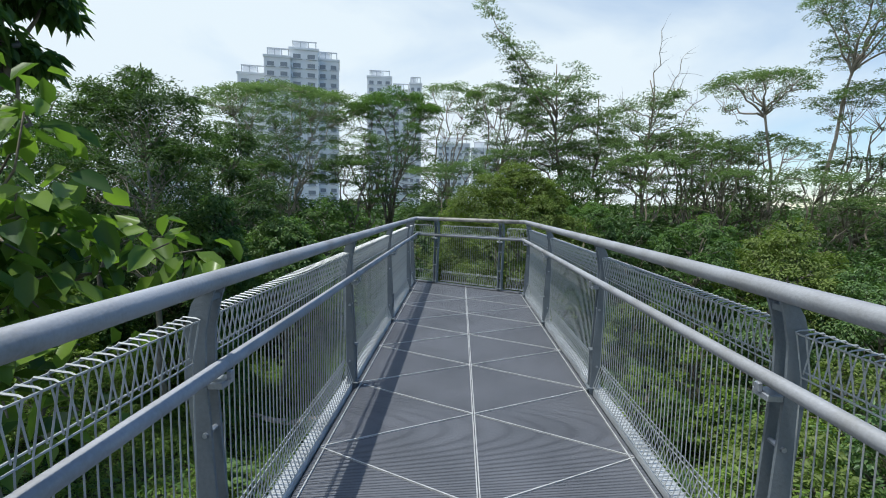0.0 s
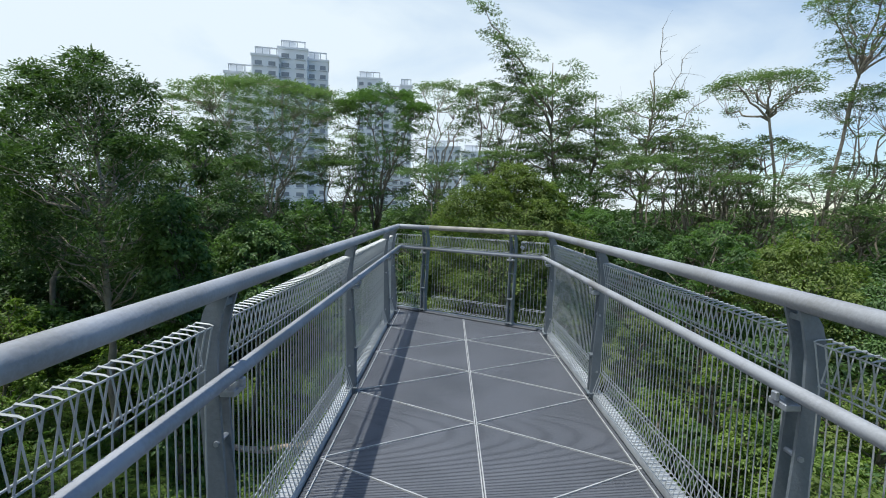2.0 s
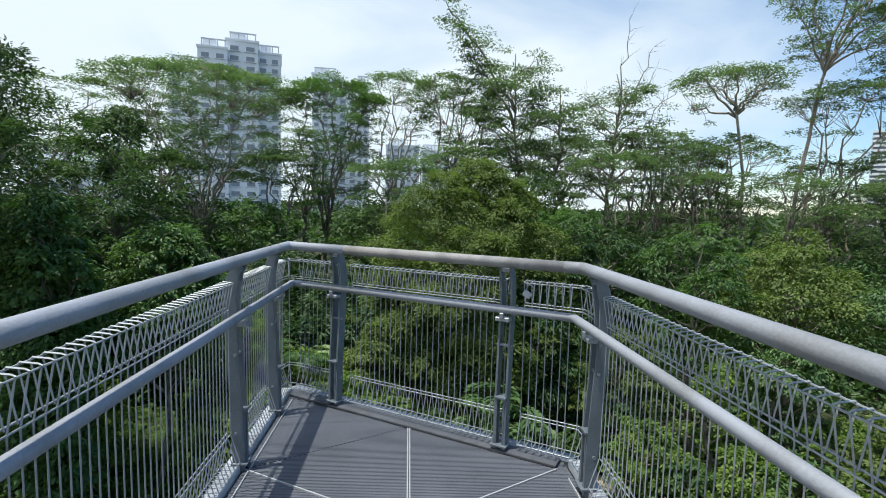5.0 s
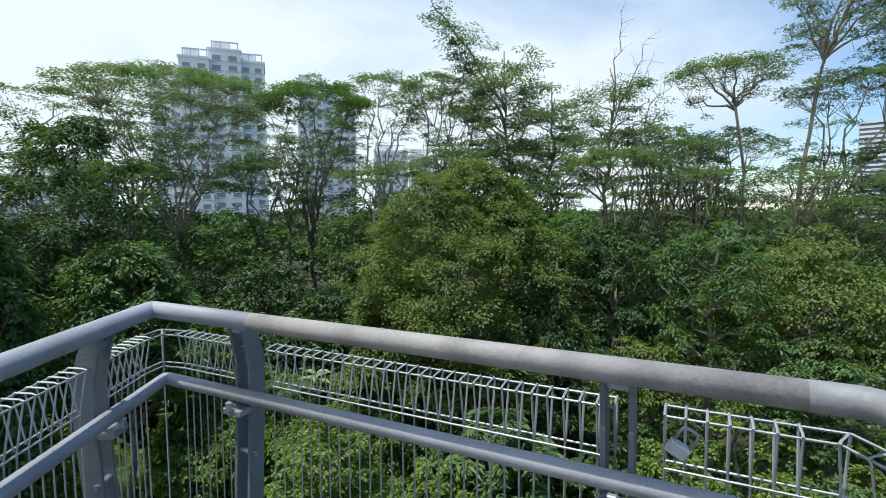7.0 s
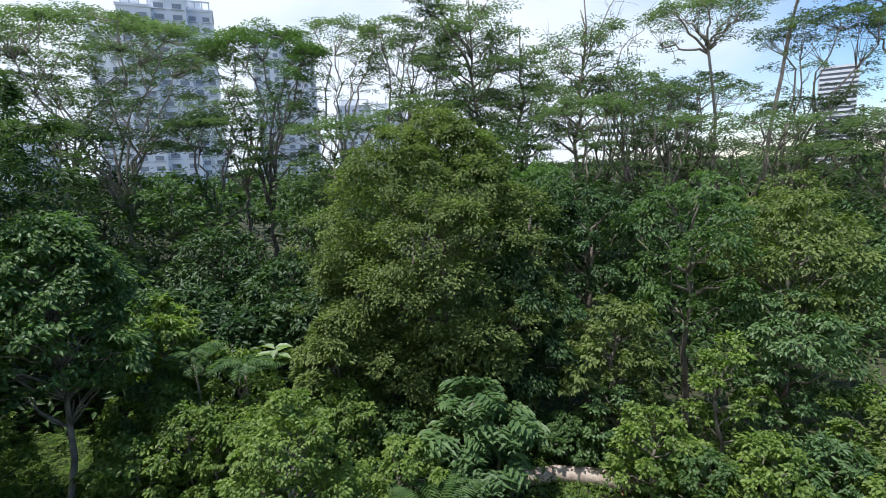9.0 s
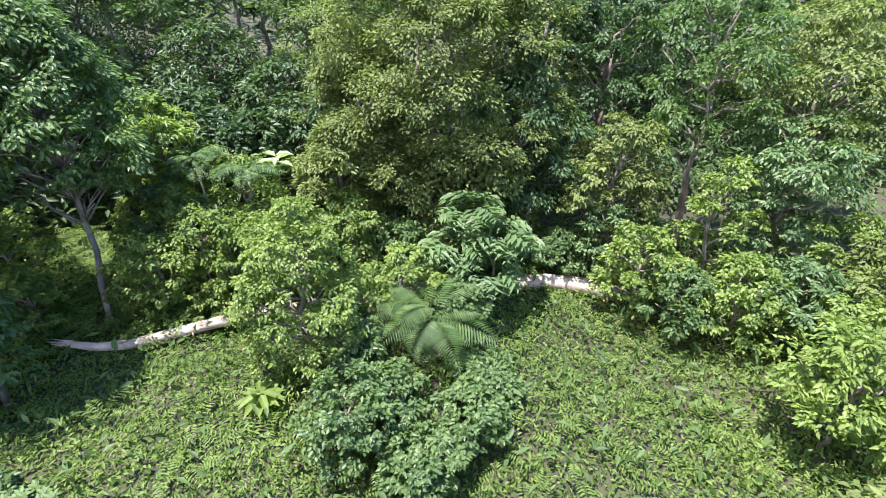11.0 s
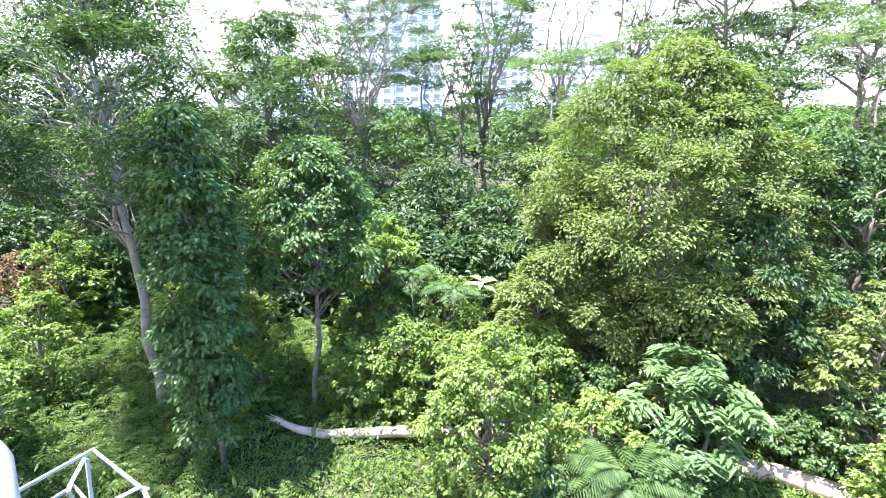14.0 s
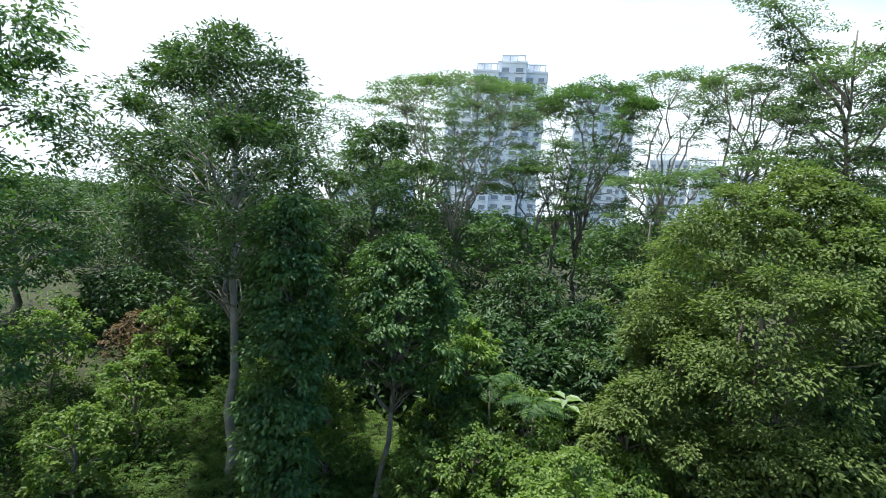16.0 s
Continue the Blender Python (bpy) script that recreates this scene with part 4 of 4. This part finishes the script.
round_tree(-8.2, 21.6, 0.7, 2.7, -4.9, 334, "young broadleaf tree with glossy drooping leaves", L_GLOSS, 0.165, 76, 270, hang=0.6, shape=0.45, lobe=0.25, trunk_r=0.1, lean=(-0.5, 1.2), wide=0.5, skirt=0.6, knots=10)
round_tree(-6.8, 24.4, -2.4, 1.6, -6.0, 337, "young broadleaf tree with yellow-green leaves", L_LIME, 0.2, 14, 380, hang=0.6)
for i, (x, y, z, r) in enumerate([(-19, 13.5, 0.5, 2.6), (-25, 19, 2.4, 3.6), (-20, 8, 3, 3.4), (-14, 3, 4, 3.2), (-22, 28, 1.6, 3.5), (-27, 25, 3, 4), (-9, 1, -1.5, 2.2), (-8.5, 6.5, -3.6, 2.0), (-22, 13, 4, 4), (-14.5, 24.5, -1.5, 2.4)]):
    round_tree(x, y, z, r, z - r * 1.8, 340 + i, BELT, L_DARK if i % 2 else L_MID, 0.2, 20, 290)

# ---- growth under and beside the walkway
LOW = "leafy green shrub growing below the walkway"
low = [(3.6, 3.5, -2.8, 1.5), (4.8, 6.5, -2.6, 1.6), (7.0, 9.4, -3.0, 1.9), (4.4, 10, -4.4, 1.4), (6, 3, -2.2, 1.8), (5, 0, -2.0, 1.8), (9, 6, -1.8, 2.2), (11, 11.5, -3.0, 2.0), (14, 7, -1.5, 2.6), (9.4, 13.6, -4.6, 1.5),
       (16, 13, -2.8, 2.2), (-4.6, 4.6, -4.8, 1.3), (-5.8, 9.5, -6.2, 1.0), (-4.4, 0.2, -3.6, 1.4), (13, 16, -3.6, 1.7), (10.6, 16.6, -5.0, 1.3), (19, 10, -2.2, 2.6), (7.5, -3, -1.5, 2.2)]
for i, (x, y, z, r) in enumerate(low):
    round_tree(x, y, z, r, max(gz(x, y) + 0.3, z - r * 2.2), 400 + i, LOW, (L_MID, L_LIME, L_BUSH, L_BLUE)[i % 4], 0.165, 16, 215, name="shrub", category="shrub", trunk_r=0.06)
MOUND = "low mound of bright creepers over shrubs"
mounds = [(9.8, 19.0, -3.2, 1.35, 1), (-2.6, 20.9, -5.0, 1.5, 1), (-4.0, 23.2, -3.9, 1.6, 1), (-1.6, 22.2, -4.6, 1.5, 1), (1.0, 20.8, -5.4, 1.3, 0), (-5.3, 21.4, -4.9, 1.3, 1), (12.8, 17.8, -4.4, 1.4, 1), (15.4, 16, -4, 1.6, 1), (0.2, 15.8, -6.6, 1.0, 3), (-0.7, 15.0, -5.9, 1.15, 3), (5.9, 20.9, -6.0, 1.0, 0), (8.2, 17.6, -5.6, 1.1, 0),
          (-7.4, 14.2, -7.0, 0.6, 2), (0.7, 18.7, -5.0, 1.2, 1), (2.5, 16.2, -6.9, 0.9, 3), (0.8, 14.2, -6.8, 0.9, 3), (7.2, 20.4, -5.0, 1.2, 2), (-6.6, 23.2, -4.2, 1.3, 2), (-10.6, 21.6, -4.6, 1.4, 1), (-13.6, 21, -4.2, 1.4, 1), (-15.5, 18, -3.6, 1.3, 1), (-14.6, 15.6, -4.4, 1.2, 1), (-17.5, 20.5, -2.6, 1.4, 1), (-18.5, 17, -2.2, 1.4, 1),
          (-12.2, 23.5, -4.0, 1.2, 1), (-16, 13, -3.6, 1.3, 2), (-0.5, 17.1, -6.0, 1.0, 3), (1.9, 17.9, -5.7, 1.0, 0), (2.0, 15.0, -6.6, 0.9, 3), (7.4, 18.7, -4.9, 1.2, 1), (9.4, 17.0, -5.0, 1.3, 1), (11.2, 15.2, -5.2, 1.3, 1), (-6.9, 20.8, -5.8, 1.0, 1), (-5.9, 22.4, -4.5, 1.3, 1), (-4.5, 20.8, -6.0, 1.0, 1), (-9.8, 20.4, -6.0, 1.0, 1),
          (-6.6, 24.7, -4.6, 1.2, 1), (-7.9, 23.6, -5.4, 1.1, 1), (-3.6, 21.6, -5.0, 1.3, 1), (-4.9, 20.6, -4.3, 1.1, 1), (-4.0, 20.5, -4.8, 1.1, 1), (-6.2, 20.5, -5.2, 1.1, 1), (-0.6, 21.4, -4.5, 1.3, 1), (-2.2, 20.0, -4.8, 1.2, 1)]
for i, (x, y, z, r, k) in enumerate(mounds):
    round_tree(x, y, z, r, gz(x, y) + 0.2, 450 + i, MOUND if k < 3 else "low dark shrub with hanging broad leaves", (L_MID, L_LIME, L_BLUE, L_GLOSS)[k], 0.112, 16, 250, name="shrub", category="shrub", trunk_r=0.05, hang=0.5, lobe=0.36, wide=0.72, skirt=0.85, knots=12, tuft=0.14, rough=0.2)

round_tree(-1.79, 17.8, -3.10, 1.75, gz(-1.79, 17.8) + 0.3, 449, "tall mound of yellow-green creepers over a dead stump", L_LIME, 0.095, 42, 420, name="shrub", category="shrub", trunk_r=0.06, hang=0.6, lobe=0.27, wide=0.7, skirt=0.9, knots=18, tuft=0.12, shape=0.75, rough=0.1)


# ---- plants with large feathered or strap leaves
def fan_plant(name, x, y, z, count, length, pairs, seed, material, label, wide=0.3, leaflet=0.3, rise=0.5, arch=0.5, spread=0.12, category="palm"):
    """Arching feathered fronds from the head of a short stem."""
    rg = np.random.default_rng(seed)
    zb = gz(x, y) - 0.1
    t = tagged(new(name), label, category)
    t.location = (x, y, zb)
    b = Build()
    limb(b, (0, 0, 0), (0, 0, max(0.3, z - zb - length * 0.5)), 0.07, 0.03, rg, 0.02, 5)
    part("stem", b.mesh("stem", BARK, True), t)
    a = np.arange(count) * 2.4 + rg.random(count)
    p = np.stack([np.cos(a) * spread, np.sin(a) * spread, np.full(count, z - zb) - rg.random(count) * length * 0.55], 1)
    d = np.stack([np.cos(a), np.sin(a), rise * (0.4 + rg.random(count))], 1)
    for k in range(count):
        me = frond_mesh("frond", p[k:k + 1], d[k:k + 1], np.array([length * (0.75 + 0.4 * rg.random())]), pairs, rg, material, wide, arch, leaflet)
        part("frond", me, t)
    return t


fan_plant("feather_palm", 1.35, 17.4, -5.9, 22, 1.55, 22, 61, L_MID, "feather palm with long arching pale green fronds", 0.32, 0.07)
for i, (x, y, z) in enumerate([(2.7, 19.6, -4.3), (3.3, 19.2, -4.9), (2.2, 19.2, -5.2), (3.8, 19.7, -5.4), (3.0, 18.8, -5.9)]):
    fan_plant("hanging_leaf_shrub", x, y, z, 40, 0.72, 4, 70 + i, L_BLUE, "shrub with drooping blue-green compound leaves", 0.6, 0.30, 0.5, 0.7, 0.35, "shrub")
for i, (x, y, z) in enumerate([(-3.7, 22.4, -3.9), (-5.4, 23.2, -3.8)]):
    fan_plant("feather_palm", x, y, z, 16, 1.15, 14, 80 + i, L_MID, "feather palm with bright arching fronds", 0.28, 0.2)
L_DRY = leafy("leaf_dry", (0.10, 0.065, 0.040), (0.23, 0.155, 0.095), 0.3, 0.7)
round_tree(-19.0, 20.5, -3.3, 1.5, -6.1, 95, "half-dead shrub with dry reddish-brown leaves", L_DRY, 0.15, 16, 150, name="shrub", category="shrub", trunk_r=0.05, hang=0.6)
pale = tagged(new("pale_leaf_plant"), "slim plant with a few large pale green leaves", "plant")
pale.location = (-2.90, 23.0, gz(-2.90, 23.0))
rg = np.random.default_rng(91)
b = Build()
PALE_TOP = -3.93 - gz(-2.90, 23.0)
b.tube([(0, 0, -0.1), (0.03, 0, PALE_TOP * 0.5), (0, 0, PALE_TOP)], [0.03, 0.025, 0.012], 6)
part("stem", b.mesh("stem", BARK, True), pale)
for k in range(9):
    a = k * 2.4
    part("leaf", oval_mesh("leaf", np.array([[0.0, 0, PALE_TOP - 0.05 * k]]), np.array([[math.cos(a), math.sin(a), 0.25]]), np.array([[0, 0, 1.0]]), 0.5 + 0.15 * rg.random(), 0.22, L_PALE, 0.2, 0.3), pale)

rosette = tagged(new("rosette_shrub"), "low shrub with whorls of pale green rounded leaves", "shrub")
rosette.location = (-6.69, 13.63, gz(-6.69, 13.63))
rg = np.random.default_rng(92)
for k in range(34):
    a, r = k * 2.4, 0.85 * math.sqrt((k + 0.5) / 34)
    head = np.array([math.cos(a) * r, math.sin(a) * r, 0.95 - 0.5 * r * r + rg.normal() * 0.12])
    b = Build()
    limb(b, head * np.array([0.25, 0.25, 0.0]) - (0, 0, 0.1), head, 0.012, 0.005, rg, 0.06, 4)
    part("stem", b.mesh("stem", BARK, True), rosette)
    an = np.arange(8) * 0.785 + rg.random()
    d = np.stack([np.cos(an), np.sin(an), 0.35 + 0.3 * rg.random(8)], 1)
    part("leaf_whorl", oval_mesh("leaf_whorl", np.tile(head, (8, 1)), d, np.tile(np.array([0, 0, 1.0]), (8, 1)) + rg.normal(size=(8, 3)) * 0.15, 0.15 + 0.05 * rg.random(8), 0.085, L_PALER, 0.12, 0.25), rosette)

strap = tagged(new("broad_leaf_plant"), "low plant with broad bright yellow-green leaves", "plant")
strap.location = (-2.8, 16.3, gz(-2.8, 16.3))
rg = np.random.default_rng(90)
b = Build()
b.tube([(0, 0, -0.1), (0.02, 0, 0.45)], [0.04, 0.03], 7)
part("stem", b.mesh("stem", BARK, True), strap)
for k in range(14):
    a = k * 2.4
    part("leaf", oval_mesh("leaf", np.array([[0.02, 0, 0.3 + 0.03 * k]]), np.array([[math.cos(a), math.sin(a), 0.7 - 0.06 * k]]), np.array([[0, 0, 1.0]]), 0.5 + 0.15 * rg.random(), 0.2, L_LIME, 0.25, 0.35), strap)

# ---- large leaves beside the rail at the start
rg = np.random.default_rng(7)
b = Build()
zb = gz(-2.9, 1.9)
limb(b, (0, 0, 0), (0.2, 0.1, 1.6 - zb), 0.12, 0.04, rg, 0.02, 9)
tips = []
for i in range(66):
    e = np.array([min(-1.62, -2.34 + rg.normal() * 0.34), 1.70 + rg.normal() * 0.28, 1.16 + rg.normal() * 0.38]) - (-2.9, 1.9, zb)
    limb(b, (0.1, 0.05, 0.5 - zb + rg.random() * 0.8), e, 0.016, 0.005, rg, 0.05, 6, 0.03)
    tips.append(e)
p, d, u = clumps(np.array(tips), 0.26, 11, 0.9, 0.55, rg)
sz = 0.55 + 0.55 * rg.random(len(p))
me = oval_mesh("crown", p, d, u + rg.normal(size=u.shape) * 0.5, 0.205 * sz, 0.118 * sz, L_BROAD)
finish_tree("tree", b, BARK, [me], "young tree with large bright green oval leaves beside the rail", at=(-2.9, 1.9, zb))
round_tree(-5.0, 4.3, 5.2, 1.1, 2.1, 351, "dark tree crown hanging high beside the walkway", L_MID, 0.18, 22, 260, hang=0.9)

# ---- fallen dead trunk
REDWOOD = plain("torn_wood", (0.36, 0.19, 0.11), 0.9, 0, (0.22, 0.11, 0.07), 8.0, 0.5, 40)
log = tagged(new("fallen_log"), "pale weathered fallen tree trunk with a splintered end", "log")
zl = -7.6
b = Build()
log.location.x = 0.65
pts = [(-9.0, 19.1, zl + 0.02), (-8.3, 19.05, zl - 0.14), (-7.5, 19.1, zl - 0.18), (-6.3, 19.35, zl - 0.1), (-4.6, 19.75, zl), (-1.5, 20.1, zl - 0.05), (2, 20.3, zl), (4.7, 20.3, zl), (5.8, 19.9, zl), (6.75, 19.4, zl - 0.05)]
b.tube(pts, [0.08, 0.115, 0.135, 0.15, 0.175, 0.20, 0.22, 0.24, 0.255, 0.265], 12)
part("trunk", b.mesh("trunk", DEADWOOD, True), log)
for k in range(6):
    a = k * 1.05
    b = Build()
    b.tube([(-8.85, 19.1 + 0.05 * math.cos(a), zl + 0.01 + 0.05 * math.sin(a)), (-9.2 - 0.12 * (k % 3), 19.12 + 0.09 * math.cos(a), zl + 0.08 + 0.09 * math.sin(a))], [0.035, 0.006], 5)
    part("splinter", b.mesh("splinter", DEADWOOD), log)
b = Build()
b.tube([(-5.9, 19.4, zl), (-5.85, 19.2, zl - 0.25), (-6.1, 19.1, zl - 0.45)], [0.03, 0.018, 0.008], 6)
part("stub", b.mesh("stub", DEADWOOD, True), log)
b = Build()
b.tube([(6.3, 19.5, zl - 0.15), (6.2, 19.1, zl - 0.4), (5.9, 18.8, zl - 0.55)], [0.06, 0.05, 0.02], 7)
part("broken_branch", b.mesh("broken_branch", REDWOOD, True), log, "reddish broken branch")
b = Build()
b.tube([(6.76, 19.395, zl - 0.05), (6.80, 19.37, zl - 0.05)], [0.26, 0.17], 12)
part("broken_end", b.mesh("broken_end", REDWOOD), log, "reddish torn wood at the trunk's end")

# ---- ferns and weeds on the forest floor
n = 8500
fx = rng.uniform(-20, 20, n * 3)
fy = rng.uniform(-2, 34, n * 3)
dist = np.hypot(fx, fy - 9)
keep = rng.random(n * 3) < np.clip(1.25 - dist / 24, np.where(fx < 0, 0.7, 0.05), 1)
fx, fy = fx[keep][:n], fy[keep][:n]
tuft = np.clip(np.sin(fx * 1.7 + 2 * np.sin(fy * 0.6)) * np.sin(fy * 1.9 + 1.5 * np.sin(fx * 0.7)), 0, 1)
base = np.stack([fx, fy, ground_z(fx, fy) + rng.random(len(fx)) * (0.15 + 0.75 * tuft)], 1)
ang2 = rng.random(len(fx)) * 2 * np.pi
dirs = np.stack([np.cos(ang2), np.sin(ang2), 0.5 + 0.8 * rng.random(len(fx))], 1)
tagged(new("ferns", frond_mesh("ferns", base, dirs, 0.5 + 0.55 * rng.random(len(fx)), 9, rng, L_FERN, 0.19, 0.75, 0.17)), "thick carpet of bright green ferns on the forest floor", "ferns", kind="stuff")
n = 5000
fx, fy = rng.uniform(-18, -3.0, n), rng.uniform(13.0, 25.5, n)
clear = ((fx < -9.2) & (fy > 15.5)) | (fy > 19.6)
fx, fy = fx[clear], fy[clear]
n = len(fx)
base = np.stack([fx, fy, ground_z(fx, fy) + 0.15 + rng.random(n) * 0.6], 1)
ang2 = rng.random(n) * 2 * np.pi
dirs = np.stack([np.cos(ang2), np.sin(ang2), 0.6 + 0.7 * rng.random(n)], 1)
tagged(new("tall_ferns", frond_mesh("tall_ferns", base, dirs, 0.55 + 0.5 * rng.random(n), 9, rng, L_FERN, 0.19, 0.7, 0.17)), "tall green ferns growing in the shade under the trees", "ferns", kind="stuff")
n = 26000
wx, wy = rng.uniform(-30, 34, n), rng.uniform(-8, 42, n)
wb = np.stack([wx, wy, ground_z(wx, wy) + rng.random(n) ** 2 * 0.9], 1)
wd = rng.normal(size=(n, 3)) * 0.8 + np.array([0, 0, 0.5])
tagged(new("undergrowth", leaf_mesh("undergrowth", wb, wd, np.array([0, 0, 1.0]) + rng.normal(size=(n, 3)) * 0.4, 0.22 + 0.2 * rng.random(n), 0.12, L_MID)), "low leafy weeds covering the forest floor", "undergrowth", kind="stuff")
n = 78000
wx, wy = rng.uniform(-19, 13, n), rng.uniform(10, 24, n)
tuft = np.clip(np.sin(wx * 1.3 + 1.7 * np.sin(wy * 0.8)) * np.sin(wy * 1.5 + 1.2 * np.sin(wx * 0.9)) + 0.15, 0, 1)
wb = np.stack([wx, wy, ground_z(wx, wy) + 0.06 + rng.random(n) * (0.2 + 0.6 * tuft)], 1)
wd = rng.normal(size=(n, 3)) + np.array([0, 0, 0.15])
tagged(new("creepers", leaf_mesh("creepers", wb, wd, np.array([0, 0, 1.0]) + rng.normal(size=(n, 3)) * 0.45, 0.09 + 0.10 * rng.random(n), 0.06, L_FERN)), "bright creepers and small weeds growing among the ferns", "creepers", kind="stuff")
